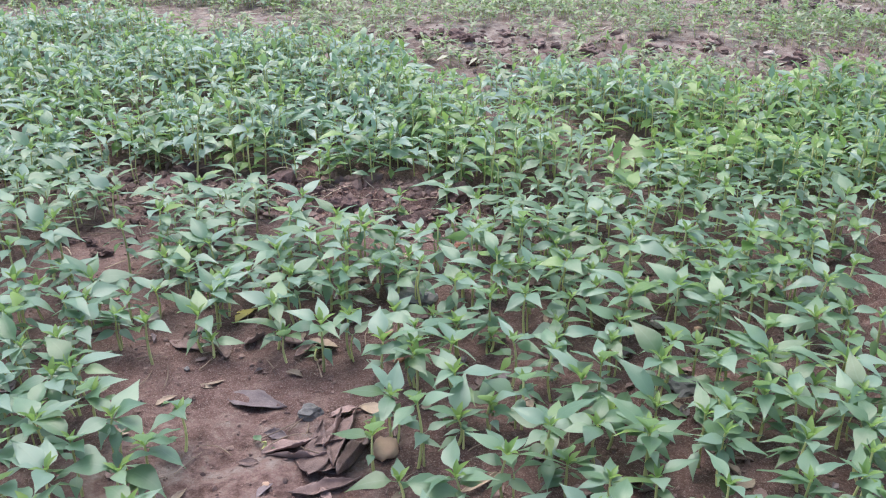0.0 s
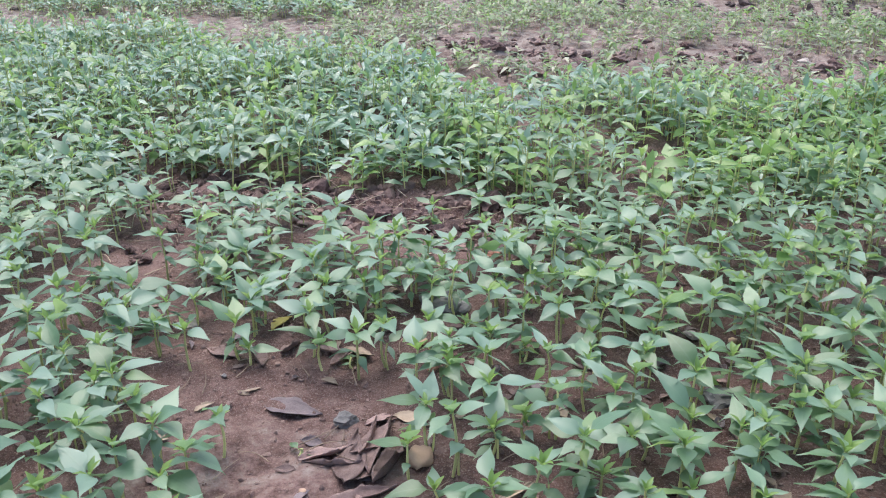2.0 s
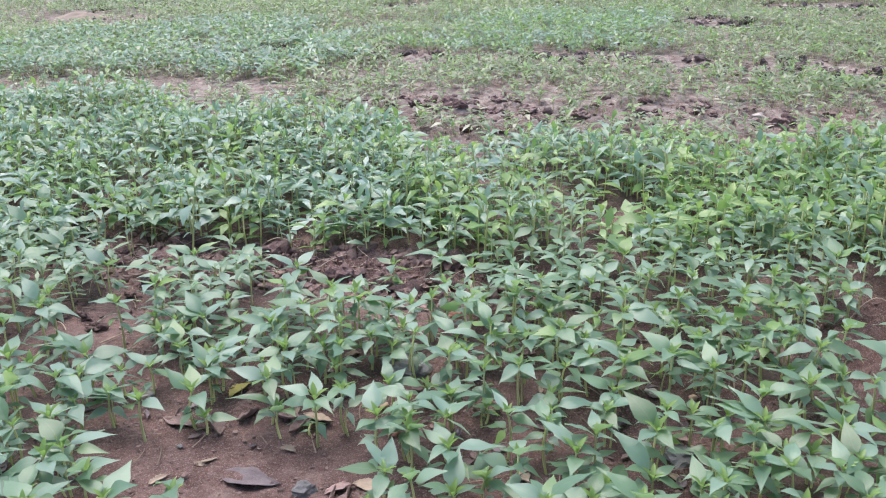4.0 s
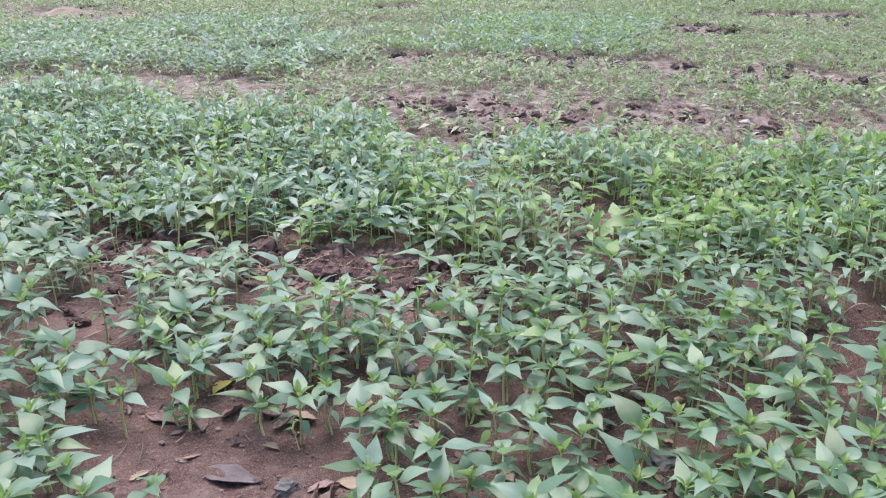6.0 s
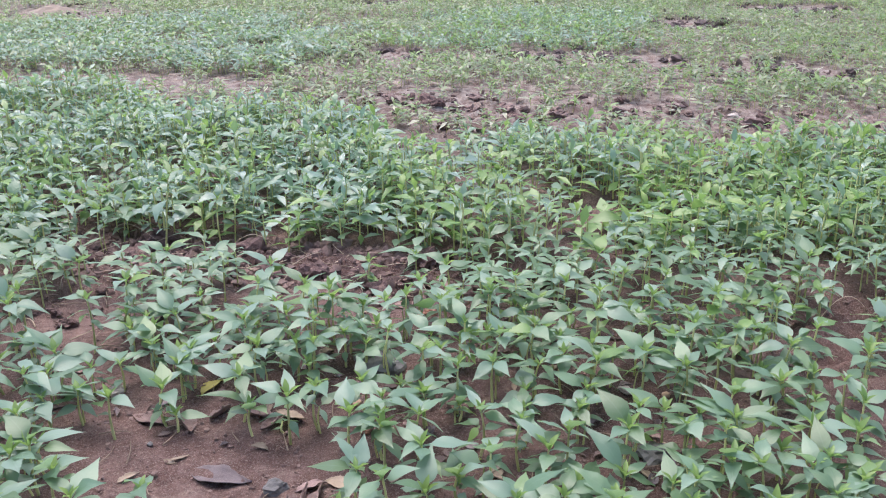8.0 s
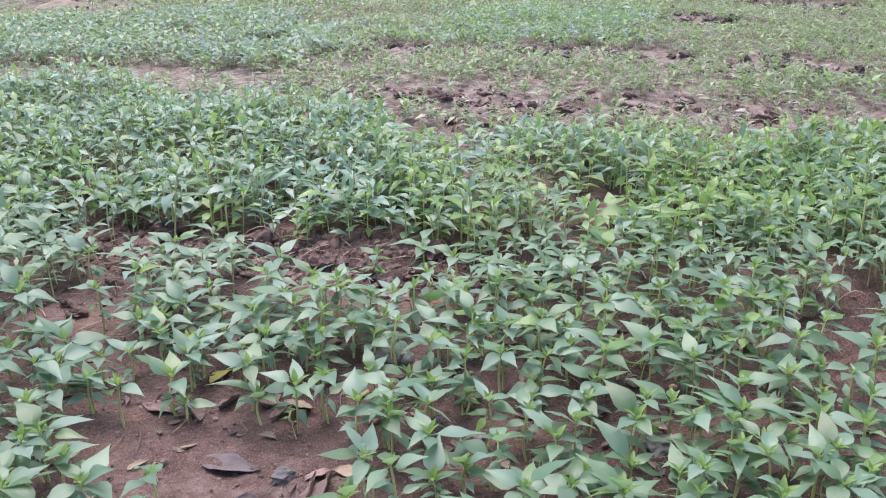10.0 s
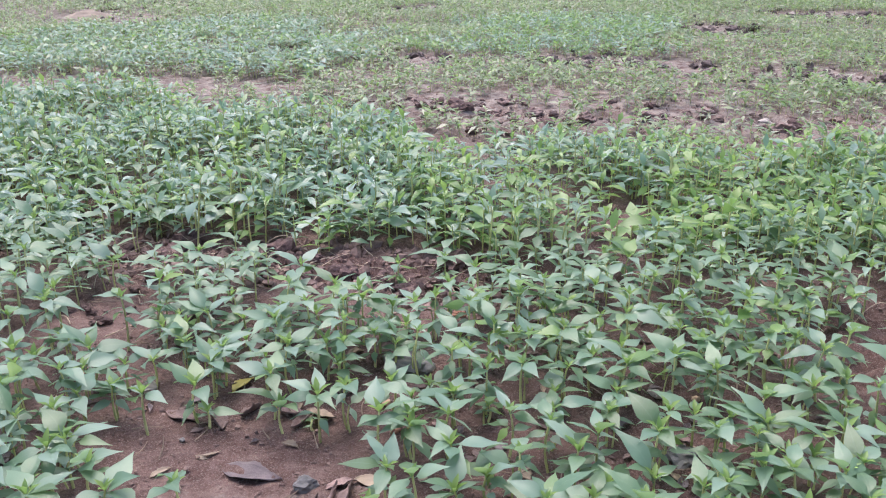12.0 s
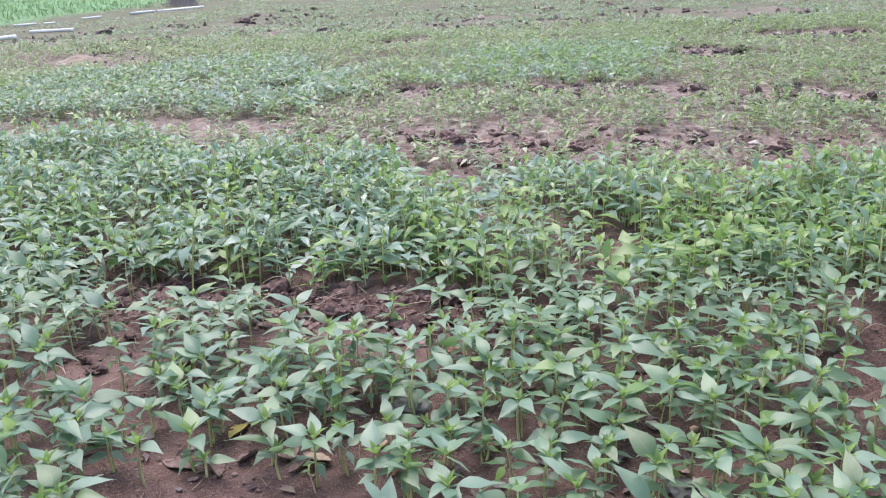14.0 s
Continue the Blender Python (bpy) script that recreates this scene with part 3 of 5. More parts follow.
grown(-0.810, 1.647, 0.130, (81, 0.087, -18), (107, 0.082, -5), (-31, 0.088, -10), (137, 0.090, -13), (-44, 0.082, 5))
grown(0.869, 1.649, 0.101, (75, 0.086, 8), (14, 0.088, -5), (-151, 0.083, 10), (-101, 0.081, 5))
grown(0.100, 1.654, 0.130, (-141, 0.086, 33), (-122, 0.080, 11), (58, 0.085, -15))
grown(-0.915, 1.668, 0.130, (145, 0.088, -22), (69, 0.087, -17), (-17, 0.099, -16), (-73, 0.084, 2, True))
grown(0.999, 1.680, 0.130, (152, 0.103, 11), (53, 0.081, -4), (-142, 0.084, 0))
grown(0.507, 1.683, 0.138, (131, 0.099, 22), (62, 0.086, 17), (35, 0.087, -7), (18, 0.087, -13), (-39, 0.081, -4), (-121, 0.084, 14))
grown(0.407, 1.693, 0.117, (153, 0.115, 22), (17, 0.089, 16), (-58, 0.083, -3), (21, 0.084, -17), (-138, 0.084, 2), (72, 0.079, -5))
grown(-0.024, 1.698, 0.063, (31, 0.089, 16), (-175, 0.098, 13), (43, 0.085, -24, True), (-1, 0.106, -4), (-109, 0.090, 40))
grown(0.678, 1.713, 0.130, (-102, 0.082, 7), (-124, 0.081, 12), (54, 0.089, -20))
grown(0.846, 1.723, 0.133, (119, 0.090, 19), (95, 0.086, 13), (39, 0.086, 12), (11, 0.089, -8), (177, 0.103, -14), (-79, 0.097, -16))
grown(0.026, 1.729, 0.130, (-143, 0.081, 2), (-44, 0.079, 7), (103, 0.085, 8), (-138, 0.088, 33))
grown(-0.951, 1.735, 0.130, (96, 0.084, 14), (135, 0.080, 5), (81, 0.084, -17), (-73, 0.083, 9))
grown(-0.512, 1.736, 0.101, (128, 0.100, 30), (85, 0.093, 20), (97, 0.088, 11, True), (33, 0.100, 19), (131, 0.080, 2), (-57, 0.083, 10))
grown(0.340, 1.738, 0.114, (136, 0.085, -12), (29, 0.087, -7), (86, 0.078, 0), (-102, 0.088, -8), (-132, 0.081, 9))
grown(-0.230, 1.762, 0.078, (180, 0.125, 20), (110, 0.079, 0), (-45, 0.089, 32), (-66, 0.083, 5))
grown(-0.342, 1.763, 0.130, (46, 0.088, 17), (60, 0.086, -17), (-149, 0.080, -4), (113, 0.081, 0), (-68, 0.082, 7))
grown(0.594, 1.778, 0.130, (-128, 0.092, 33), (31, 0.087, -24), (-114, 0.084, 7))
grown(-0.219, 1.778, 0.130, (129, 0.085, -19), (68, 0.088, -20), (-95, 0.083, 9))
grown(-0.659, 1.781, 0.078, (150, 0.085, 14), (93, 0.079, -5), (55, 0.077, 4), (-28, 0.096, -15), (-83, 0.082, 14))
grown(0.928, 1.782, 0.142, (36, 0.088, -5), (-144, 0.083, 10), (15, 0.087, -19), (59, 0.083, -3))
grown(0.747, 1.782, 0.142, (49, 0.081, 2), (-134, 0.090, 36), (-102, 0.085, 8))
grown(0.202, 1.782, 0.142, (107, 0.086, 17), (136, 0.085, -14), (-88, 0.084, 7), (-76, 0.093, 36))
grown(0.810, 1.792, 0.130, (-142, 0.089, 30), (173, 0.087, -8), (-123, 0.081, 4), (-104, 0.092, 37))
grown(-0.051, 1.806, 0.142, (48, 0.080, 7), (-64, 0.082, 5), (101, 0.081, -4))
grown(0.658, 1.818, 0.142, (40, 0.088, -13), (-169, 0.084, 24), (-0, 0.095, -2), (-124, 0.084, 3))
grown(0.288, 1.830, 0.141, (121, 0.078, 2), (6, 0.093, 17), (-168, 0.078, -2), (-74, 0.087, -2), (38, 0.088, -10))
grown(-0.824, 1.836, 0.083, (97, 0.094, 25), (155, 0.108, 34), (-163, 0.115, 20), (2, 0.089, -10), (24, 0.105, -3), (-91, 0.083, 10))
grown(0.125, 1.843, 0.142, (111, 0.093, 24), (67, 0.089, -30), (120, 0.089, -13), (61, 0.079, -2))
grown(0.113, 1.844, 0.095, (16, 0.083, -16), (-161, 0.083, -5), (175, 0.116, 12), (-75, 0.085, 5))
grown(-0.106, 1.844, 0.090, (136, 0.107, 32), (159, 0.085, 14), (7, 0.097, -4), (-59, 0.082, 7), (65, 0.081, 4))
grown(-0.607, 1.858, 0.088, (149, 0.083, 12), (113, 0.094, 24), (-47, 0.091, 37), (-60, 0.081, 11))
grown(-0.229, 1.868, 0.142, (148, 0.090, -8), (-134, 0.082, 0), (73, 0.088, -31), (-104, 0.082, 12))
grown(-0.392, 1.875, 0.142, (71, 0.080, 9), (-175, 0.101, 17), (134, 0.084, 7), (-121, 0.090, -10), (-97, 0.085, 7))
grown(-1.031, 1.891, 0.142, (59, 0.086, -12), (-77, 0.082, 3), (-44, 0.088, 33))
grown(0.734, 1.900, 0.142, (-139, 0.092, 31), (32, 0.086, -22), (58, 0.081, -4), (-126, 0.086, 8))
grown(0.448, 1.917, 0.137, (129, 0.094, 22), (13, 0.094, 2), (-26, 0.113, -12), (-82, 0.081, 9), (-115, 0.084, 2))
grown(0.891, 1.923, 0.142, (100, 0.083, 3), (-151, 0.081, 7), (55, 0.084, 0), (-86, 0.083, 10))
grown(0.070, 1.975, 0.142, (153, 0.082, -19), (105, 0.083, 5), (61, 0.088, -13), (-77, 0.081, 4))
grown(-0.333, 1.975, 0.142, (166, 0.097, 3), (118, 0.085, 7), (-26, 0.088, 25), (-68, 0.085, 3))
grown(-0.581, 1.979, 0.110, (131, 0.103, 28), (168, 0.093, 19), (50, 0.089, 15), (33, 0.082, -16), (129, 0.087, -29))
grown(0.600, 1.981, 0.142, (123, 0.086, -17), (-68, 0.082, -2), (85, 0.084, 0), (-82, 0.088, 35))
grown(-0.243, 1.982, 0.142, (-180, 0.091, -5), (89, 0.081, 2), (62, 0.090, -10), (-93, 0.086, 3))
grown(-0.985, 1.982, 0.142, (153, 0.088, -3), (-52, 0.087, 0), (5, 0.099, -15), (129, 0.084, 0))
grown(0.763, 1.992, 0.142, (94, 0.086, 12), (28, 0.088, -12), (-100, 0.082, 9), (-139, 0.081, 11))
grown(-0.195, 1.992, 0.142, (-30, 0.100, -16), (121, 0.089, -10), (1, 0.102, -6), (-59, 0.091, 35, True))
grown(0.914, 2.003, 0.142, (-122, 0.092, 33), (41, 0.086, -19), (-136, 0.082, 9))
grown(0.198, 2.003, 0.142, (-133, 0.089, -11), (-123, 0.089, 32), (46, 0.086, -10), (-80, 0.081, 5))
grown(-0.013, 2.003, 0.142, (-133, 0.086, -5), (76, 0.090, -11), (105, 0.090, -11))
grown(-0.801, 2.003, 0.142, (160, 0.089, -6), (-46, 0.081, 2), (123, 0.082, -2), (67, 0.088, -15))
grown(-0.994, 2.010, 0.142, (139, 0.105, 33), (131, 0.082, 3), (157, 0.089, -11), (77, 0.085, -23))
grown(0.475, 2.017, 0.142, (81, 0.085, 2), (-79, 0.081, 7), (98, 0.087, -15))
grown(0.201, 2.039, 0.142, (107, 0.087, 10), (-78, 0.090, 36), (-6, 0.102, -3), (-104, 0.086, 10))
grown(0.322, 2.044, 0.104, (38, 0.083, 10), (-177, 0.082, 21), (-109, 0.092, 37), (14, 0.093, -3))
grown(-0.207, 2.047, 0.142, (143, 0.083, 9), (83, 0.086, 17), (51, 0.091, -6))
grown(-0.995, 2.066, 0.142, (109, 0.086, 3), (20, 0.088, -8), (138, 0.086, -26))
grown(0.399, 2.076, 0.142, (96, 0.091, 18), (104, 0.081, 0), (47, 0.088, -10), (-86, 0.085, 10))
grown(-0.275, 2.084, 0.142, (141, 0.093, 22), (54, 0.082, 7), (-77, 0.081, 4), (-103, 0.082, 7))
grown(0.020, 2.092, 0.142, (126, 0.090, -10), (64, 0.087, -27), (-84, 0.082, 5))
grown(-0.393, 2.092, 0.142, (93, 0.083, 7), (138, 0.088, -3), (-50, 0.084, 10))
grown(0.884, 2.115, 0.142, (18, 0.087, -8), (53, 0.091, -28), (102, 0.089, -15), (66, 0.084, 3))
grown(0.670, 2.115, 0.142, (91, 0.091, 21), (-152, 0.087, 29), (-26, 0.106, -9), (-92, 0.087, 5))
grown(0.270, 2.115, 0.142, (104, 0.088, -11), (171, 0.099, 16), (9, 0.098, 0), (-79, 0.082, 9))
grown(-0.738, 2.115, 0.142, (148, 0.090, 0), (-11, 0.085, 23, True), (-93, 0.081, 9), (-59, 0.088, -3))
grown(0.564, 2.131, 0.142, (-133, 0.088, 29), (41, 0.086, 10), (-79, 0.086, 5), (94, 0.085, 9))
grown(-1.130, 2.143, 0.142, (137, 0.091, 16), (-89, 0.081, 5), (-50, 0.096, -15), (97, 0.088, -12))
grown(0.180, 2.155, 0.142, (-109, 0.085, 2), (-72, 0.086, -3), (129, 0.087, -20), (75, 0.080, -2))
grown(1.163, 2.196, 0.142, (89, 0.084, -14), (40, 0.087, -7), (62, 0.085, 5), (-124, 0.086, 2))
grown(-0.383, 2.226, 0.142, (59, 0.089, 18), (167, 0.100, 24), (69, 0.084, -21), (149, 0.087, -17), (-87, 0.084, -5))
grown(1.105, 2.238, 0.142, (137, 0.087, 17), (86, 0.094, 20), (37, 0.087, 12), (-99, 0.083, 2))
grown(0.668, 2.282, 0.142, (88, 0.085, 10), (38, 0.088, -22), (-131, 0.083, 2))
grown(0.785, 2.283, 0.150, (80, 0.085, 12), (18, 0.088, -3), (-138, 0.089, -11), (-92, 0.085, 2))
grown(1.108, 2.294, 0.080, (-169, 0.089, 27), (56, 0.087, -5), (-16, 0.106, 3), (-122, 0.086, -2))
grown(0.097, 2.323, 0.093, (154, 0.085, 15), (112, 0.086, 7), (25, 0.094, 0), (12, 0.089, -5), (-102, 0.088, 0))
grown(-1.186, 2.325, 0.150, (110, 0.089, 20), (158, 0.092, -5), (1, 0.092, -11), (41, 0.093, -3))
grown(-0.941, 2.335, 0.109, (164, 0.108, 32), (180, 0.095, 20), (158, 0.087, -12), (-39, 0.092, 31), (16, 0.116, -9))
grown(-0.641, 2.352, 0.090, (15, 0.104, 14), (-176, 0.096, -1), (153, 0.096, 21), (5, 0.099, -10), (0, 0.135, -20))
grown(1.014, 2.352, 0.150, (-150, 0.084, 0), (-121, 0.092, 31), (-2, 0.098, 24), (-70, 0.083, 3))
grown(0.916, 2.364, 0.085, (-166, 0.084, 2), (48, 0.081, 0), (-11, 0.103, 4), (-100, 0.086, -7))
grown(-0.128, 2.399, 0.075, (138, 0.078, 4), (48, 0.085, -21), (-95, 0.085, 7))
grown(-0.718, 2.421, 0.108, (171, 0.095, 23), (148, 0.090, -21), (32, 0.087, 17), (-9, 0.087, 22), (-94, 0.087, -5))
grown(0.558, 2.430, 0.078, (149, 0.113, 28), (-6, 0.105, 18), (-172, 0.085, 22), (67, 0.094, 23), (-77, 0.084, 3))
grown(0.010, 2.466, 0.073, (114, 0.079, 2), (82, 0.080, 5), (175, 0.113, 0), (-106, 0.089, -3), (-64, 0.083, 3))
grown(-0.565, 2.512, 0.047, (122, 0.090, 16), (-50, 0.087, 31), (-58, 0.082, 7), (141, 0.087, -22))
grown(-1.150, 2.546, 0.102, (146, 0.105, 30), (13, 0.088, -8), (-177, 0.112, 28), (-54, 0.090, -8))
grown(-1.285, 2.612, 0.150, (161, 0.110, 39), (44, 0.087, -7), (-164, 0.091, -6), (-84, 0.090, -8))
grown(-1.203, 2.725, 0.107, (123, 0.080, 5), (33, 0.104, 3), (-168, 0.102, 7), (-86, 0.088, -3))
grown(-1.120, 2.741, 0.150, (143, 0.089, 23), (82, 0.091, -11), (-60, 0.085, -10))
grown(-1.316, 2.773, 0.150, (153, 0.090, 16), (22, 0.122, -8), (-38, 0.092, 26))
grown(-1.056, 2.825, 0.104, (-51, 0.089, 2), (142, 0.093, 22), (69, 0.088, -16), (-86, 0.089, 3))
grown(-0.328, 1.298, 0.015, (126, 0.043, -11), (-3, 0.035, -20), spare=0)
grown(-1.175, 2.910, 0.126, (95, 0.064, 28), (-176, 0.089, 28), (-83, 0.084, -5), (-7, 0.060, -8))
grown(-1.359, 2.912, 0.126, (-160, 0.080, 22), (111, 0.092, 37), (39, 0.035, -15), (24, 0.103, -26))
grown(-0.652, 2.819, 0.143, (102, 0.062, 43), (-65, 0.062, -7), (-107, 0.070, -27), (50, 0.076, -6))


# ---------------------------------------------------------------- where plants stand
BARE_PATH = [(-0.72, 1.48), (-0.46, 1.30), (-0.43, 1.0), (-0.06, 1.0), (-0.07, 1.40), (-0.17, 1.56), (-0.25, 1.64), (-0.60, 1.80), (-0.78, 1.72)]
FURROW_BED = [(-1.22, 2.98), (-1.14, 2.62), (-0.75, 2.46), (-0.45, 2.35), (-0.28, 2.21), (-0.10, 2.16), (0.06, 2.20), (0.12, 2.36), (0.12, 2.54), (-0.05, 2.62), (-0.35, 2.70), (-0.80, 2.86)]
LEFT_SOIL = [(-1.02, 2.26), (-0.99, 2.46), (-0.86, 2.46), (-0.80, 2.18), (-0.75, 2.08), (-0.86, 2.06), (-0.97, 2.12)]
BED_EDGE = [(-4.5, 5.2), (-2.63, 5.28), (-2.26, 5.39), (-1.79, 5.33), (-1.40, 4.91), (-0.96, 4.59), (-0.37, 4.45), (-0.02, 4.2), (0.59, 4.0), (0.98, 3.98), (1.32, 3.6), (1.59, 3.94), (2.07, 3.91), (4.0, 3.8)]


def inside(poly, x, y):
    hit = np.zeros(np.shape(x), bool)
    for (ax, ay), (bx, by) in zip(poly, poly[1:] + poly[:1]):
        with np.errstate(divide="ignore", invalid="ignore"):
            hit ^= ((ay > y) != (by > y)) & (x < (bx - ax) * (y - ay) / (by - ay + 1e-12) + ax)
    return hit


def bed_end(x):
    ex, ey = zip(*BED_EDGE)
    return np.interp(x, ex, ey)


def scattered(rng, x0, x1, y0, y1, step):
    gx, gy = np.meshgrid(np.arange(x0, x1, step), np.arange(y0, y1, step))
    gx, gy = gx.ravel(), gy.ravel()
    return gx + rng.uniform(-0.45, 0.45, gx.size) * step, gy + rng.uniform(-0.45, 0.45, gy.size) * step


def planted(x, y):
    """Where the bed's seedlings stand: not on the path, in the furrows or behind the bed's end."""
    ok = ~inside(BARE_PATH, x, y) & ~inside(LEFT_SOIL, x, y)
    ok &= ~inside(FURROW_BED, x + 0.12 * lattice_noise(x * 5, y * 5), y + 0.16 * lattice_noise(x * 6 + 9, y * 6)) | (lattice_noise(x * 47, y * 47) > 0.36)
    ok &= far_from(SIDE_FURROW, x, y) > 0.065
    ok &= (y > 1.0 + 0.25 * lattice_noise(x * 4, y + 50)) & (np.abs(x) < 4.6 + 2.0 * lattice_noise(y * 3, x * 0 + 77))
    ok &= (y > 2.4 - 0.25 * np.abs(x)) | (np.abs(x) < 2.2 + 0.7 * lattice_noise(y * 5, x * 0 + 12))
    ok &= y < bed_end(x) + 0.25 * lattice_noise(x * 3.3, y * 3.3)
    return ok


FX, FY = zip(*FURROW)
np_rng = np.random.RandomState(3)
px, py = scattered(np_rng, -2.6, 2.6, 0.85, 3.2, 0.06)
keep = planted(px, py) & (py < np.interp(px, FX, FY, right=2.5)) & (py < 2.72)
near, extra = [], []
taken = list(FEET)
for x, y in sorted(zip(px[keep], py[keep]), key=lambda p: p[1] + 3.0 * max(abs(p[0]) - 0.53 * p[1] - 0.12, 0)):
    gap = 0.055 if y > 2.0 else 0.066 if y > 1.8 or abs(x) > 0.55 * y else 0.069
    if lattice_noise(x * 6.5 + 11, y * 6.5) < -0.24:
        continue
    if y < 2.2 and abs(x) < 0.53 * y:
        gap = 0.056 if y > 1.75 or x > 0.3 and y < 1.3 else 0.062 if x > 0.12 or x < -0.5 else 0.08
    if all((x - a) ** 2 + (y - b) ** 2 > gap * gap for a, b in taken):
        taken.append((x, y))
        (near if len(FEET) + len(near) < 300 else extra).append((x, y))
for x, y in near:
    h = rng_near.uniform(0.065, 0.105) if y < 2.2 and abs(x) < 0.53 * y else rng_near.uniform(0.085, 0.13)
    turn = rng_near.uniform(0, 360)
    grown(x, y, h + height(x, y), *[(turn + k * 137 + rng_near.uniform(-20, 20), rng_near.triangular(0.05, 0.108, 0.078), rng_near.gauss(2, 11)) for k in range(rng_near.randint(5, 6))], spare=3)


# ---------------------------------------------------------------- masses of plants too many to count
def mass(name, x, y, h, length, count, mats, label, category, seed, wide=1.0, pick=None, rise=(1, 10), spread=0.6, fine=True, stalks=True, shoot=None):
    """Many seedlings in one mesh: for each a thin stem and its leaves round the upper part."""
    rng = np.random.RandomState(seed)
    x, y, h, length = (np.broadcast_to(np.asarray(v, float), np.shape(x)) for v in (x, y, h, length))
    z = ground_z(x, y)
    n = len(x)
    if fine:
        s, w, side = np.array([0.0, 0.22, 0.5, 0.78, 1.0]), np.array([0.012, 0.10, 0.185, 0.088, 0.002]) * wide, np.array([-1, 0, 1.0])
    else:
        s, w, side = np.array([0.0, 0.42, 1.0]), np.array([0.03, 0.19, 0.015]) * wide, np.array([-1, 1.0])
    ns, nd = len(s), len(side)
    tx = np.repeat(s, nd)
    ty, ta = (w[:, None] * side).ravel(), np.repeat(w, nd) * np.abs(np.tile(side, ns))
    m = n * count
    own = np.repeat(np.arange(n), count)
    az = (np.tile(np.arange(count), n) * 2.4 + np.repeat(rng.uniform(0, 6.28, n), count) + rng.uniform(-0.4, 0.4, m))
    up = np.radians(rng.normal(rise[0], rise[1], m))
    level = 1 - np.tile(np.arange(count), n) / count * spread
    first = np.tile(np.arange(count), n) < (1 if shoot is None else 2)
    up = up + first * (0.4 if shoot is None else rng.uniform(0.2, 0.9, m))
    size = length[own] * rng.uniform(0.65, 1.1, m) * (1 - 0.45 * first) * (0.55 + 0.45 * level)
    arch, fold, roll = rng.uniform(0.02, 0.19, m), rng.uniform(0.05, 0.35, m), rng.normal(0, 0.22, m)
    lx = tx[None] * size[:, None]
    ly = ty[None] * size[:, None] * rng.uniform(0.85, 1.2, m)[:, None]
    lz = (arch[:, None] * np.sin(np.pi * tx)[None] + fold[:, None] * ta[None]) * size[:, None]
    ly, lz = ly * np.cos(roll)[:, None] - lz * np.sin(roll)[:, None], ly * np.sin(roll)[:, None] + lz * np.cos(roll)[:, None]
    lx, lz = lx * np.cos(up)[:, None] - lz * np.sin(up)[:, None], lx * np.sin(up)[:, None] + lz * np.cos(up)[:, None]
    wx = lx * np.cos(az)[:, None] - ly * np.sin(az)[:, None] + x[own][:, None]
    wy = lx * np.sin(az)[:, None] + ly * np.cos(az)[:, None] + y[own][:, None]
    wz = lz + (z + h * 1.0)[own][:, None] - ((1 - level) * h[own])[:, None]
    verts = np.stack([wx, wy, wz], -1).reshape(-1, 3)
    uv = np.stack([np.broadcast_to(tx, (m, ns * nd)), np.broadcast_to(ty, (m, ns * nd))], -1).reshape(-1, 2)
    faces = (grid_faces(ns, nd)[None] + (np.arange(m) * ns * nd)[:, None, None]).reshape(-1, 4)
    ids = pick[own] if pick is not None else np.zeros(m, int)
    if shoot is not None:
        ids = np.where(first & np.repeat(rng.rand(n) < 0.2 + 0.3 * (pick == 1), count), shoot, ids)
    ids = np.repeat(ids, (ns - 1) * (nd - 1))
    if not stalks:
        me = mesh_of(name, verts, faces, mats, uv, ids)
        return tagged(new(name, me), label, category, kind="stuff")
    q = np.array([0, 2.094, 4.189])
    r = (0.0032 * (h / 0.14) ** 0.7)[:, None]
    lean = rng.normal(0, 0.008, (n, 2))
    foot = np.stack([x[:, None] + lean[:, :1] + r * np.cos(q), y[:, None] + lean[:, 1:] + r * np.sin(q), (z - 0.01)[:, None] + 0 * q], -1)
    head = np.stack([x[:, None] + 0.7 * r * np.cos(q), y[:, None] + 0.7 * r * np.sin(q), (z + 0.94 * h)[:, None] + 0 * q], -1)
    sv = np.concatenate([foot, head], 1).reshape(-1, 3)
    sf = np.array([[0, 1, 4, 3], [1, 2, 5, 4], [2, 0, 3, 5]])
    sf = (sf[None] + (np.arange(n) * 6)[:, None, None]).reshape(-1, 4) + len(verts)
    me = mesh_of(name, np.concatenate([verts, sv]), np.concatenate([faces, sf]), [*mats, STEM], np.concatenate([uv, np.zeros((len(sv), 2))]), np.r_[ids, np.full(len(sf), len(mats))])
    return tagged(new(name, me), label, category, kind="stuff")


# the rest of the near bed, at its sides
if extra:
    ex, ey = np.array(extra).T
    mass("bed_side_seedlings", ex, ey, np_rng.uniform(0.09, 0.135, ex.size), 0.082, 9, [LEAF], "green chilli seedlings filling the sides of the bed", "seedlings", 21)

# the bed behind the furrow, brighter towards its right end
bx, by = scattered(np_rng, -4.6, 4.6, 2.0, 5.6, 0.070)
behind = planted(bx, by) & ~((by < np.interp(bx, FX, FY, right=2.5)) & (by < 2.72))
thin = (bx > -0.12) & (bx < 0.38) & (by > 3.5) & (by < 4.1)
behind &= ~(thin & (np_rng.rand(bx.size) < 0.5))
loose = (bx > 0.12 + 0.3 * lattice_noise(by * 4, bx * 4)) & (bx < 0.62) & (by > 2.55) & (by < 3.5)
behind &= ~(loose & (np_rng.rand(bx.size) < 0.35))
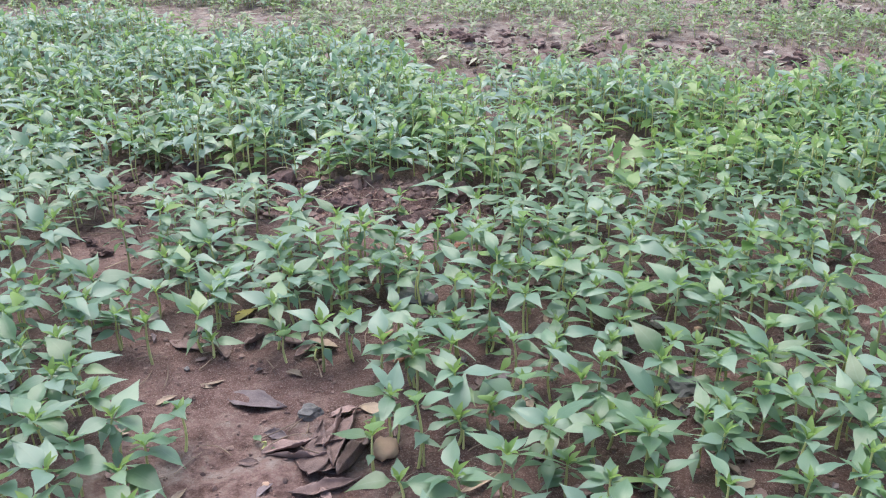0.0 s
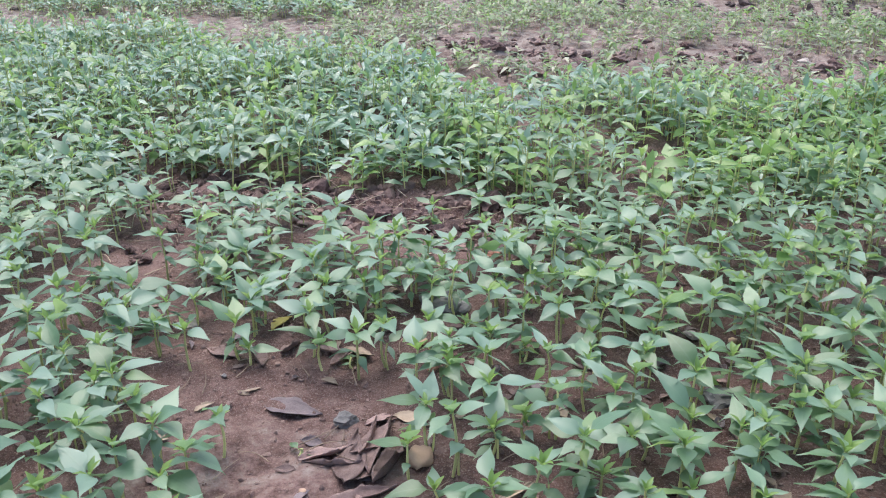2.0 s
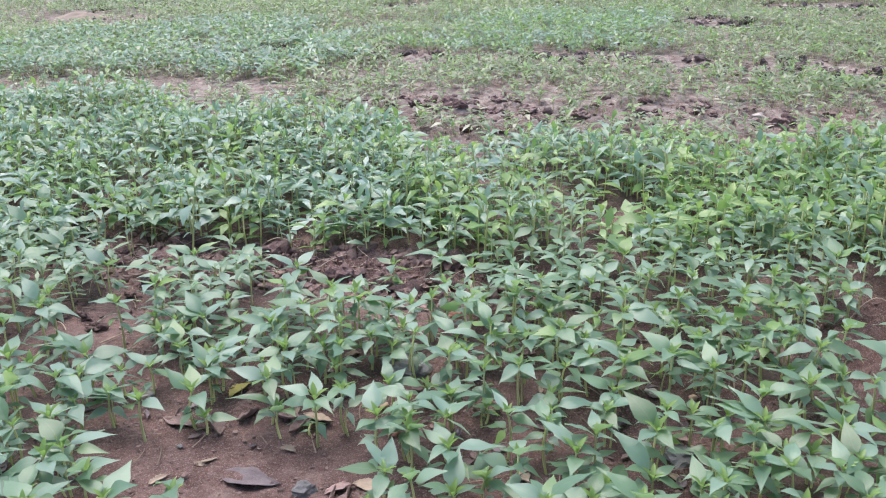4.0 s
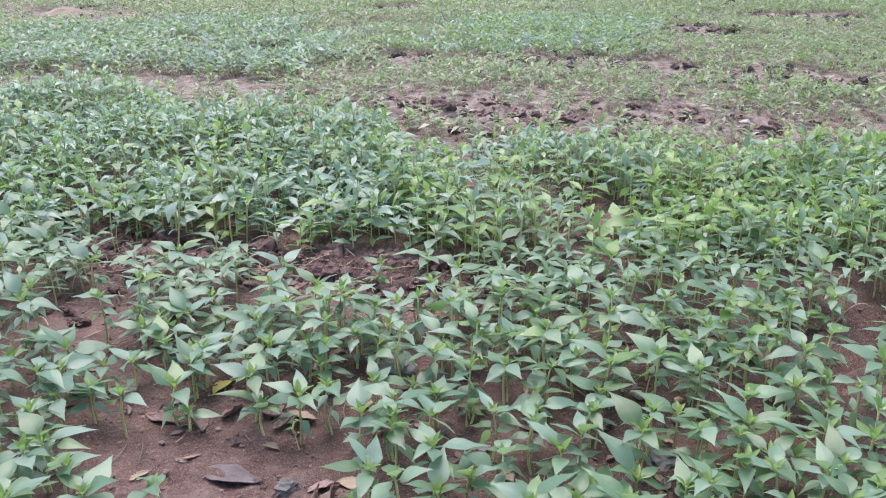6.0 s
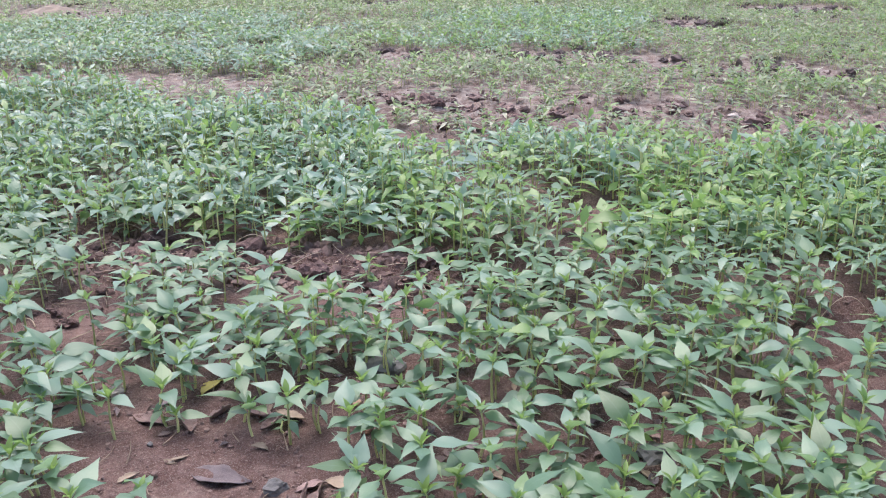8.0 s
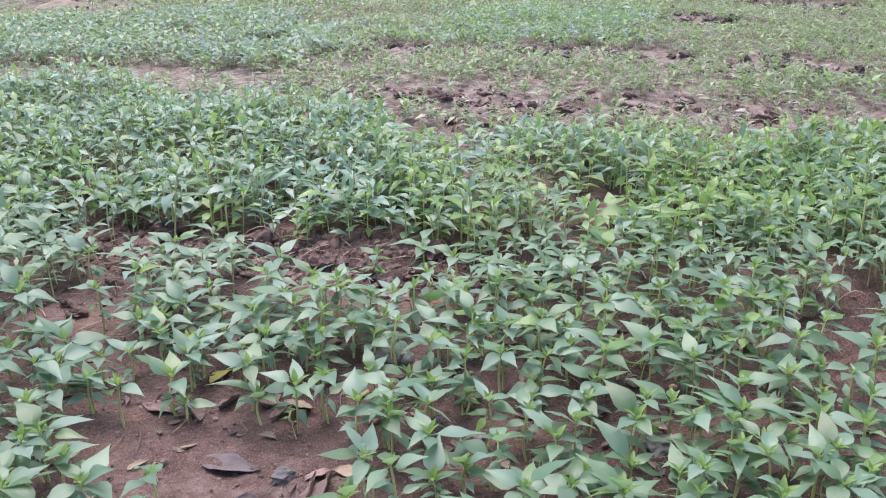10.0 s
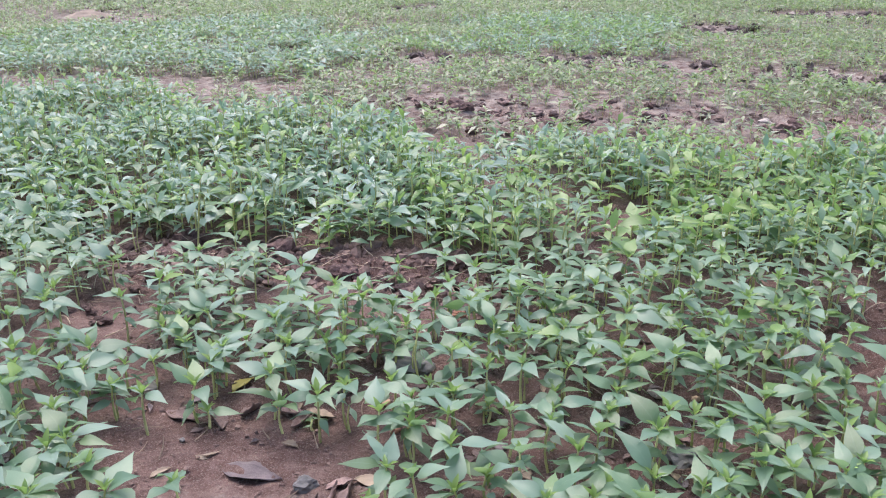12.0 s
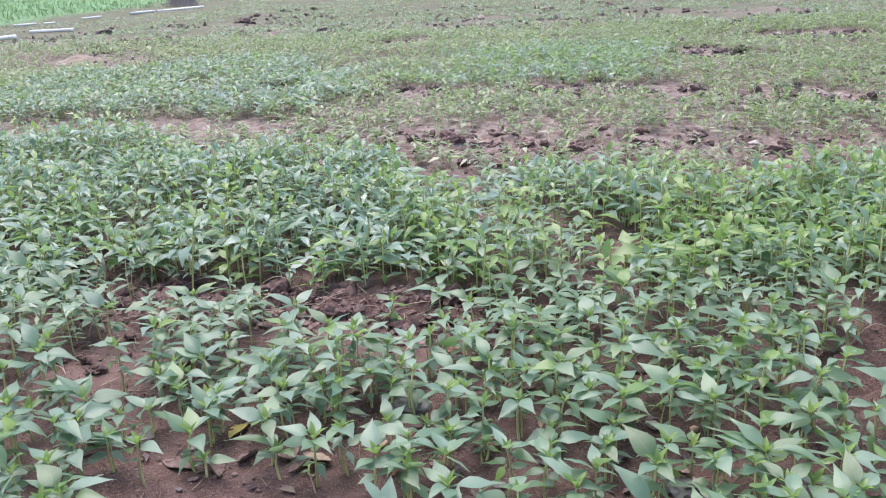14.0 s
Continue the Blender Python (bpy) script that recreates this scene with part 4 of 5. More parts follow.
# bare soil between the plants
for cx, cy, rx, ry in [(0.62, 3.02, 0.10, 0.25), (-1.02, 3.62, 0.16, 0.12), (1.35, 4.05, 0.14, 0.20)]:
    behind &= np.hypot((bx - cx) / rx, (by - cy) / ry) > np.where(np_rng.rand(bx.size) < 0.2, 0, 1 + 0.5 * lattice_noise(bx * 14, by * 14))
behind &= np_rng.rand(bx.size) < 0.94 + 0.7 * lattice_noise(bx * 2.2 + 8, by * 2.2)
bx, by = bx[behind], by[behind]
tall = np.clip(0.155 + 0.12 * lattice_noise(bx * 2.5 + 30, by * 2.5) + np_rng.normal(0, 0.024, bx.size), 0.07, 0.225)
tall = np.where((bx > -0.12) & (bx < 0.38) & (by > 3.4), tall * 0.7, tall)
tall *= np.clip(np.hypot((bx - 0.62) / 0.22, (by - 3.0) / 0.45), 0.65, 1)
tall *= np.clip(0.45 + (bed_end(bx) - by) / 0.6, 0.55, 1)
tone = (np_rng.rand(bx.size) + 0.5 * lattice_noise(bx * 1.9, by * 1.9 + 44) < np.clip(0.32 + 0.2 * bx, 0.12, 0.66)).astype(int)
# more of the pale leaves to the left, their sky sheen being colour
tone = np.where((np_rng.rand(bx.size) < np.clip(0.52 - 0.15 * bx, 0.25, 0.7)) & (tone == 0), 2, tone)
mass("bed_seedlings", bx, by, tall, np_rng.uniform(0.095, 0.132, bx.size), 9, [LEAF, FRESH, BLUE_SHEEN, YOUNG], "dense bed of green chilli seedlings behind a furrow", "seedlings", 22, pick=tone, spread=0.9, rise=(1, 13), wide=1.0, shoot=3)

# clods: on the ploughed strip, along the row behind it and further out, with their sizes
STRIP_CLODS = [(-0.10, 5.18, 0.16), (-0.03, 5.26, 0.12), (0.27, 5.11, 0.13), (0.35, 4.82, 0.14), (0.19, 4.85, 0.12), (0.41, 4.72, 0.13), (0.53, 4.74, 0.12), (0.59, 4.66, 0.10), (0.81, 4.70, 0.10),
    (1.18, 4.70, 0.11), (1.19, 5.02, 0.08), (1.35, 4.90, 0.10), (1.44, 4.97, 0.09), (1.71, 4.47, 0.16), (1.51, 4.79, 0.08)]
ROW_CLODS = [(-0.24, 7.02, 0.20), (-0.10, 6.84, 0.22), (0.41, 7.01, 0.15), (0.83, 7.06, 0.16), (0.92, 6.73, 0.22), (1.06, 6.55, 0.15), (1.28, 6.79, 0.22), (1.49, 6.59, 0.15), (1.77, 6.66, 0.25),
    (1.75, 6.25, 0.16), (2.27, 6.13, 0.18), (2.75, 6.14, 0.24), (2.76, 5.89, 0.22), (2.81, 5.76, 0.2), (2.56, 8.89, 0.26), (2.66, 8.85, 0.3)]
FAR_CLODS = [(4.01, 10.34, 0.3), (4.15, 10.25, 0.25), (4.52, 10.05, 0.42), (4.81, 10.37, 0.45), (-0.46, 11.05, 0.3), (-0.25, 11.15, 0.3), (0.86, 13.24, 0.3), (3.36, 17.13, 0.55), (-2.82, 13.33, 0.35),
    (-1.24, 7.18, 0.2), (-2.09, 7.82, 0.2), (-3.4, 16.2, 0.5), (-2.9, 19.5, 0.5), (4.06, 12.1, 0.35), (2.55, 8.56, 0.3), (2.75, 8.5, 0.3), (3.1, 8.4, 0.25), (-5.3, 14.6, 0.4), (-4.4, 15.6, 0.4), (-3.9, 13.2, 0.3)]

# younger seedlings and weeds over the field behind the ploughed strip
qx, qy = scattered(np_rng, -6.5, 7.5, 3.9, 12.5, 0.064)
BLUE_PATCH = [(-4.4, 7.2), (-4.0, 8.9), (-2.8, 9.5), (-1.0, 9.4), (-0.4, 6.6), (-0.9, 5.9), (-1.5, 6.1), (-1.9, 6.5), (-2.6, 6.5), (-3.4, 6.4)]
GREEN_PATCH = [(-0.4, 7.2), (0.6, 9.8), (2.4, 9.6), (2.0, 6.9), (1.0, 6.75)]
jx, jy = qx + 0.8 * lattice_noise(qx * 1.7, qy * 1.7 + 5) + 0.5 * lattice_noise(qx * 6, qy * 6), qy + 0.8 * lattice_noise(qx * 1.7 + 33, qy * 1.7) + 0.4 * lattice_noise(qx * 7 + 3, qy * 7)
blue, green = inside(BLUE_PATCH, jx, jy), inside(GREEN_PATCH, jx, jy)
share = np.clip(0.72 + 0.9 * lattice_noise(qx * 1.3 + 3, qy * 1.3 + 60), 0.2, 1.0)
share = np.where(blue, 0.86, np.where(green, 0.95, share))
share = np.where(qy > 6.0, np.maximum(share, 0.55), share)
share = np.where(qy < bed_end(qx) + 0.15, 0, share)
share = np.where((qx > 1.0) & (qy > 5.3), np.maximum(share, 0.7), share)
share *= 1 - 0.68 * tilled(qy, qx)
share = np.where((qx < -0.9) & (qy < 6.3) & (qy > 5.3) & ~blue, share * 0.25, share)
share = np.where((qx < -3.0) & (qy > 9.3), share * 0.6, share)
share *= np.clip(far_from(ROWS_BEHIND, qx, qy) / 0.3, 0.3, 1)
for x, y, s in STRIP_CLODS + ROW_CLODS + FAR_CLODS:
    share = np.where(np.hypot(qx - x, (qy - y) * 0.6) < s * 0.8, 0, share)
share = np.where(np.hypot(qx + 4.08, (qy - 10.2) * 0.7) < 0.42, 0, share)
on = np_rng.rand(qx.size) < share
qx, qy, blue, green = qx[on], qy[on], blue[on], green[on]
mixed = np_rng.rand(qx.size)
kind_of = np.where(blue, np.where(mixed < 0.6, 0, np.where(mixed < 0.8, 1, 2)), np.where(green, 1, np.where(np_rng.rand(qx.size) < 0.75, 2, 1)))
kind_of = np.where(green & (np_rng.rand(qx.size) < 0.5), 0, kind_of)
tall = np.where(blue, 0.095, np.where(green, 0.085, 0.072)) * np_rng.uniform(0.7, 1.25, qx.size)
mass("field_seedlings", qx, qy, tall, 0.026 + tall * np.where(blue | (qy < 6), 0.68, 0.62), 7, [BLUE_SHEEN, FRESH, WEED], "small young seedlings and weeds scattered over the field", "seedlings", 23, pick=kind_of, wide=0.85, rise=(6, 14), spread=0.7, fine=False)

# low growth out to the field's end
dist = 12.0 * np.exp(np_rng.rand(40000) * math.log(34.0 / 12.0))
side_x = np_rng.uniform(-0.62, 0.85, dist.size) * dist
open_soil = lattice_noise(side_x * 0.9 + 15, dist * 0.6) + 0.5 * lattice_noise(side_x * 3, dist * 2) > 0.30 - 0.25 * np.clip((-side_x - 1) / 5, 0, 1)
near_bank = side_x < -5.2 - (dist - 14) * 0.02
ok = ~open_soil & (~(near_bank & (dist < 30)) | (np_rng.rand(dist.size) < 0.4))
mass("far_field_plants", side_x[ok], dist[ok], 0.03, np_rng.uniform(0.05, 0.10, ok.sum()), 4, [WEED, BLUE_SHEEN], "low pale green growth over the far field", "seedlings", 24, pick=(np_rng.rand(ok.sum()) < 0.35).astype(int), wide=0.9, rise=(10, 16), spread=0.95, fine=False, stalks=False)

# the grassy bank beyond the white pipes
dist = 15.0 * np.exp(np_rng.rand(24000) ** 2.0 * math.log(70.0 / 15.0))
side_x = np_rng.uniform(-1.5, 0.6, dist.size) * dist
edge = np.interp(side_x, [-60, -9.2, -7.8, -6.3, -4.5, 40], [8.0, 19.3, 21.3, 24.4, 26.5, 44.0])
ok = dist > edge
mass("bank_grass", side_x[ok], dist[ok], 0.05, np_rng.uniform(0.10, 0.20, ok.sum()), 5, [GRASS], "lush green grass on the bank past the field", "grass", 25, wide=0.5, rise=(42, 20), spread=0.95, fine=False, stalks=False)


# ---------------------------------------------------------------- lumps of soil
def lump_mesh(name, rng, mat, rough=0.35, detail=2):
    bm = bmesh.new()
    bmesh.ops.create_icosphere(bm, subdivisions=detail, radius=0.5)
    off = Vector((rng.uniform(0, 99), rng.uniform(0, 99), rng.uniform(0, 99)))
    for v in bm.verts:
        n = noise.noise(v.co * 2.3 + off) + 0.5 * noise.noise(v.co * 6 + off) + 0.35 * noise.noise(v.co * 13 + off)
        v.co *= 1 + rough * n
    for f in bm.faces:
        f.smooth = False
    me = bpy.data.meshes.new(name)
    bm.to_mesh(me)
    bm.free()
    me.materials.append(mat)
    return me


CLODS = [lump_mesh("soil_clod", random.Random(200 + k), CLOD, 0.75, 3) for k in range(7)]
PALE_CLODS = [lump_mesh("soil_clod", random.Random(220 + k), PALE_CLOD, 0.8, 3) for k in range(7)]
FIELD_CLODS = [lump_mesh("soil_clod", random.Random(240 + k), FIELD_CLOD, 0.7, 3) for k in range(5)]
rng_small = random.Random(5)


def clod(x, y, size, flat=0.6):
    ob = new("soil_clod", rng_small.choice(FIELD_CLODS if y > 5.6 else PALE_CLODS if y > 4 and rng_small.random() < 0.5 else CLODS))
    s = size * rng_small.uniform(0.8, 1.2)
    ob.matrix_basis = Matrix.Translation((x, y, height(x, y) + s * flat * 0.17)) @ Euler((rng_small.uniform(-0.3, 0.3), rng_small.uniform(-0.3, 0.3), rng_small.uniform(0, 6.3))).to_matrix().to_4x4() @ Matrix.Diagonal((s, s * rng_small.uniform(0.7, 1.1), s * flat, 1))
    return tagged(ob, "dark red-brown clod of ploughed soil", "soil clod", "clods of ploughed soil")


def clod_heap(x, y, size, flat):
    """A few broken clods lying together."""
    for k in range(4):
        clod(x + rng_small.gauss(0, 0.55) * size, y + rng_small.gauss(0, 0.3) * size, size * rng_small.uniform(0.14, 0.46), flat)


for x, y, s in STRIP_CLODS:
    clod_heap(x, y, s * 1.6, 0.6)
for x, y, s in ROW_CLODS:
    clod_heap(x, y, s * 1.25, 0.55)
for x, y, s in FAR_CLODS:
    clod_heap(x, y, s * 0.75, 0.4)
    clod(x, y, s * 0.38, 0.5)
# lumps lying in the furrow
for k in range(55):
    a = rng_small.random() * (len(FURROW) - 1.001)
    i = int(a)
    (ax, ay), (bx_, by_) = FURROW[i], FURROW[i + 1]
    clod(ax + (bx_ - ax) * (a - i) + rng_small.gauss(0, 0.06), ay + (by_ - ay) * (a - i) + rng_small.gauss(0, 0.06), rng_small.triangular(0.025, 0.10, 0.035), 0.7)
for k in range(24):
    x = rng_small.uniform(-0.6, 2.4)
    clod(x, 4.75 - 0.1 * x + rng_small.gauss(0, 0.25), rng_small.uniform(0.03, 0.09))
for x, y, s in [(-0.06, 2.43, 0.10), (-0.02, 2.50, 0.09), (-0.10, 2.36, 0.08), (0.02, 2.40, 0.08), (-0.92, 2.76, 0.10), (-0.86, 2.84, 0.09), (0.36, 2.40, 0.1), (0.45, 2.60, 0.09), (0.30, 2.36, 0.08)]:
    clod(x, y, s, 0.7)


# ---------------------------------------------------------------- fallen leaves, stones and straw
def dry_leaf(x, y, length, wide, az, mat, label, curl=0.5, torn=0.14, seed=0):
    """A fallen leaf, pointed at both ends and folded along its midrib, with creased halves, a torn rim and a little thickness."""
    rng = random.Random(seed)
    rows, cols = 19, 11
    v, uv = [], []
    ph, bow = rng.uniform(0, 6), rng.uniform(-0.10, 0.16) * (0.4 + curl)
    fold = (rng.uniform(0.2, 1.1) * curl * 1.5, rng.uniform(-0.3, 0.9) * curl * 1.5)
    rim = [[1 - torn * rng.random() ** 2 * 1.5 for _ in range(rows)] for _ in (0, 1)]
    for i in range(rows):
        s = i / (rows - 1)
        half = 0.5 * wide * (math.sin(math.pi * s ** 0.82) ** 1.25 + 0.015)
        for j in range(cols):
            d = j / (cols - 1) * 2 - 1
            side = 1 if d > 0 else 0
            q = abs(d) * (rim[side][i] if abs(d) == 1 else 1)
            a = fold[side] * (0.7 + 0.9 * q * (0.5 + s))
            crease = abs(math.sin(5 * s * (1 + side) + 2.5 * q + ph)) * 0.035 * q + 0.09 * q * float(lattice_noise(7 * s + seed, 3 * d + 9))
            crease += 0.05 * float(lattice_noise(3 * s + seed * 3, 5 + 0 * d))
            v.append(((s - 0.5) * length + 0.12 * half * q, math.copysign(half * q * math.cos(a), d) + 0.06 * length * math.sin(2.5 * s + ph), half * q * math.sin(a) + length * (bow * (2 * s - 1) ** 2 + crease * (0.4 + curl))))
            uv.append((s, d))
    low = sorted(p[2] for p in v)[len(v) // 7]
    me = mesh_of("fallen_leaf", v, grid_faces(rows, cols), [mat], uv)
    ob = new("fallen_leaf", me)
    ob.matrix_basis = Matrix.Translation((x, y, height(x, y) + 0.003 - low)) @ Matrix.Rotation(radians(az), 4, "Z")
    thick = ob.modifiers.new("thickness", "SOLIDIFY")
    thick.thickness = 0.0009
    return tagged(ob, label, "fallen leaf", "fallen leaves on the soil")




def stone(x, y, size, tall, mat, label, seed):
    me = lump_mesh("stone", random.Random(300 + seed), mat, 0.34 if mat is BUFF else 0.5, 3)
    for p in me.polygons:
        p.use_smooth = mat is BUFF
    ob = new("stone", me)
    ob.matrix_basis = Matrix.Translation((x, y, height(x, y) + 0.32 * size * tall)) @ Matrix.Rotation(seed * 1.3, 4, "Z") @ Matrix.Diagonal((size, size * 0.85, size * tall, 1))
    return tagged(ob, label, "stone", "stones in the field")


dry_leaf(-0.375, 1.463, 0.142, 0.066, -16, DRY_PURPLE, "greyish purple fallen leaf lying flat on bare soil", .16, torn=0.14, seed=34)
dry_leaf(-0.278, 1.297, 0.107, 0.048, 31, DRY, "curled brown dry leaf on the bare path", .4, seed=1)
dry_leaf(-0.227, 1.277, 0.151, 0.068, 82, DRY, "curled brown dry leaf on the bare path", .45, seed=2)
dry_leaf(-0.190, 1.316, 0.096, 0.048, 26, DRY, "crumpled brown dry leaf in a small heap", .45, seed=3)
dry_leaf(-0.186, 1.400, 0.069, 0.041, 32, DRY, "crumpled brown dry leaf in a small heap", .45, seed=4)
dry_leaf(-0.202, 1.194, 0.127, 0.044, 17, DRY, "long brown dry leaf with a curled rim", .3, seed=5)
dry_leaf(-0.187, 1.251, 0.092, 0.055, 29, DRY, "crumpled brown dry leaf in a small heap", .4, seed=6)
dry_leaf(-0.180, 1.322, 0.165, 0.066, 87, DRY, "crumpled brown dry leaf in a small heap", .6, seed=7)
dry_leaf(-0.130, 1.413, 0.069, 0.041, 3, TAN, "pale tan fallen leaf lying flat", .12, seed=8)
dry_leaf(0.063, 1.205, 0.090, 0.020, 41, TAN, "pale tan strip of dry leaf", .5, seed=9)
dry_leaf(-0.259, 1.279, 0.122, 0.037, 0, DRY, "folded brown dry leaf in a small heap", .7, seed=10)
dry_leaf(-0.157, 1.265, 0.135, 0.061, 71, DRY, "folded brown dry leaf in a small heap", .8, seed=11)
dry_leaf(-0.206, 1.335, 0.113, 0.040, 83, DRY, "folded brown dry leaf in a small heap", .8, seed=12)
dry_leaf(-0.451, 1.177, 0.050, 0.020, 76, TAN, "pale yellow dry leaf on the path", .3, seed=13)
dry_leaf(-0.548, 1.452, 0.048, 0.022, 47, TAN, "small olive tan dry leaf", .3, seed=14)
dry_leaf(-0.459, 1.792, 0.077, 0.046, 58, YELLOW, "yellow fallen leaf between the seedlings", .2, seed=15)
dry_leaf(-0.566, 1.663, 0.095, 0.048, -17, DRY, "brown dry leaf at the edge of the path", .3, seed=16)
dry_leaf(-0.477, 1.633, 0.089, 0.054, -63, DRY, "brown dry leaf at the edge of the path", .5, seed=17)
dry_leaf(-0.261, 1.659, 0.077, 0.043, -20, TAN, "curled tan dry leaf under the seedlings", .4, seed=18)
dry_leaf(-0.324, 1.656, 0.071, 0.049, -28, DRY, "brown dry leaf under the seedlings", .5, seed=19)
dry_leaf(-0.297, 1.625, 0.065, 0.039, 46, DRY, "brown dry leaf under the seedlings", .5, seed=20)
dry_leaf(0.196, 1.908, 0.093, 0.075, 47, DRY, "brown dry leaf under the seedlings", .3, seed=21)
dry_leaf(0.600, 1.590, 0.061, 0.031, 21, TAN, "orange tan dry leaf under the seedlings", .3, seed=22)
dry_leaf(-0.676, 1.791, 0.053, 0.032, 24, TAN, "pale tan dry leaf under the seedlings", .3, seed=23)
dry_leaf(-0.482, 1.506, 0.032, 0.016, -31, TAN, "pale chip of dry leaf", .2, seed=24)
dry_leaf(-0.465, 1.513, 0.039, 0.014, 32, TAN, "pale chip of dry leaf", .2, seed=25)
dry_leaf(0.057, 1.488, 0.040, 0.024, 30, DRY, "brown dry leaf under the seedlings", .4, seed=26)
dry_leaf(-0.417, 1.676, 0.067, 0.047, 53, DRY, "dark brown dry leaf under the seedlings", .5, seed=27)
dry_leaf(0.320, 1.198, 0.057, 0.029, 22, DRY, "brown dry leaf under the seedlings", .4, seed=28)
dry_leaf(0.800, 1.916, 0.084, 0.042, 32, DRY, "brown dry leaf under the seedlings", .4, seed=29)
dry_leaf(-0.076, 1.173, 0.039, 0.016, 46, TAN, "pale tan dry leaf on the path", .4, seed=30)
dry_leaf(-0.311, 1.551, 0.044, 0.022, -29, TAN, "small tan dry leaf", .3, seed=31)
dry_leaf(0.234, 1.171, 0.066, 0.033, 22, DRY, "brown dry leaf under the seedlings", .3, seed=32)
dry_leaf(-0.755, 1.498, 0.058, 0.029, 44, DRY, "brown dry leaf under the seedlings", .3, seed=33)
stone(-0.256, 1.405, 0.048, .6, STONE, "grey stone lying on the bare soil", 0)
stone(-0.104, 1.275, 0.053, .6, BUFF, "smooth buff pebble beside dry leaves", 1)
stone(-0.080, 1.858, 0.108, .35, STONE, "flat dark grey stone among the seedlings", 2)
stone(0.488, 1.504, 0.069, .4, STONE, "dark grey stone under the seedlings", 3)
stone(0.487, 1.730, 0.033, .5, PALE_STONE, "small buff pebble under the seedlings", 4)
stone(0.578, 1.725, 0.020, .7, BUFF, "small buff pebble under the seedlings", 5)
stone(0.051, 2.163, 0.040, .6, BRICKISH, "small chip of red brick in the furrow", 6)
stone(-0.095, 1.586, 0.022, .7, BRICKISH, "small chip of red brick under the seedlings", 7)
stone(1.703, 4.569, 0.088, .5, PALE_STONE, "pale stone at the edge of the ploughed strip", 8)
stone(1.999, 16.102, 0.141, .6, PALE_STONE, "pale stone on the far field", 9)
stone(0.798, 15.275, 0.134, .6, PALE_STONE, "pale stone on the far field", 10)
stone(4.006, 10.363, 0.092, .6, PALE_STONE, "pale stone on the far field", 11)
stone(-0.304, 1.195, 0.014, .5, BUFF, "small buff pebble on the path", 12)
stone(-0.672, 1.775, 0.039, .6, PALE_STONE, "buff pebble among the seedlings", 13)
stone(-0.536, 1.557, 0.012, .6, STONE, "small grey stone on the path", 14)
stone(-0.119, 1.692, 0.023, .6, BUFF, "small buff pebble under the seedlings", 15)


def straw(x, y, length, az, seed, mat=STRAW, arch=None):
    """One bent stalk of straw lying on the soil."""
    rng = random.Random(seed)
    n, rings = 4, 7
    bend, up = rng.uniform(-0.10, 0.10), rng.uniform(0.0, 0.10)
    if arch is not None:
        rings, up = 13, arch
    v = []
    for k in range(rings):
        t = k / (rings - 1)
        cx, cy, cz = (t - 0.5) * length, bend * length * math.sin(math.pi * t), up * length * math.sin(math.pi * t)
        r = 0.0017 * (1 - 0.5 * t)
        v += [(cx, cy + r * math.cos(1.571 * a), cz + r * math.sin(1.571 * a)) for a in range(n)]
    f = [(k * n + a, k * n + (a + 1) % n, (k + 1) * n + (a + 1) % n, (k + 1) * n + a) for k in range(rings - 1) for a in range(n)]
    ob = new("straw", mesh_of("straw", v, f, [mat]))
    ob.matrix_basis = Matrix.Translation((x, y, height(x, y) + 0.008)) @ Matrix.Rotation(az, 4, "Z")
    return tagged(ob, "dry pale straw stalk lying on the soil", "straw", "straw on the soil")


for k in range(105):
    a = rng_small.uniform(2.0, len(FURROW) - 1.01)
    i = int(a)
    (ax, ay), (bx_, by_) = FURROW[i], FURROW[i + 1]
    straw(ax + (bx_ - ax) * (a - i) + rng_small.gauss(0, 0.06), ay + (by_ - ay) * (a - i) + rng_small.gauss(0, 0.06), rng_small.uniform(0.06, 0.18), rng_small.uniform(0, 3.14), 400 + k, PALE_STRAW)
for k in range(125):
    straw(rng_small.uniform(-0.8, 0.9), rng_small.uniform(1.2, 2.3), rng_small.uniform(0.03, 0.10), rng_small.uniform(0, 3.14), 500 + k)
for k in range(20):
    straw(rng_small.uniform(-0.4, 2.2), rng_small.uniform(4.3, 5.3), rng_small.uniform(0.10, 0.25), rng_small.uniform(-0.4, 0.6), 600 + k)

# long stalks that stand in an arch
straw(1.16, 2.10, 0.17, 0.15, 691, PALE_STRAW, 0.42)
straw(-0.72, 2.80, 0.36, 0.12, 692, PALE_STRAW, 0.12)
straw(-0.50, 2.66, 0.20, -0.5, 693, PALE_STRAW, 0.25)
straw(-0.20, 2.50, 0.22, -0.35, 694, PALE_STRAW, 0.14)
straw(-0.02, 2.44, 0.24, 0.1, 695, PALE_STRAW, 0.12)
straw(-0.95, 2.86, 0.26, -0.6, 696, PALE_STRAW, 0.20)
straw(-1.05, 2.80, 0.22, 0.5, 697, PALE_STRAW, 0.22)
# litter on the open soil beside the furrow
for k in range(30):
    straw(rng_small.uniform(-1.15, -0.7), rng_small.uniform(2.0, 2.6), rng_small.uniform(0.05, 0.16), rng_small.uniform(0, 3.14), 660 + k, STRAW if k % 2 else PALE_STRAW)
for k in range(16):
    clod(rng_small.uniform(-1.12, -0.72), rng_small.uniform(2.05, 2.55), rng_small.uniform(0.015, 0.05), 0.6)

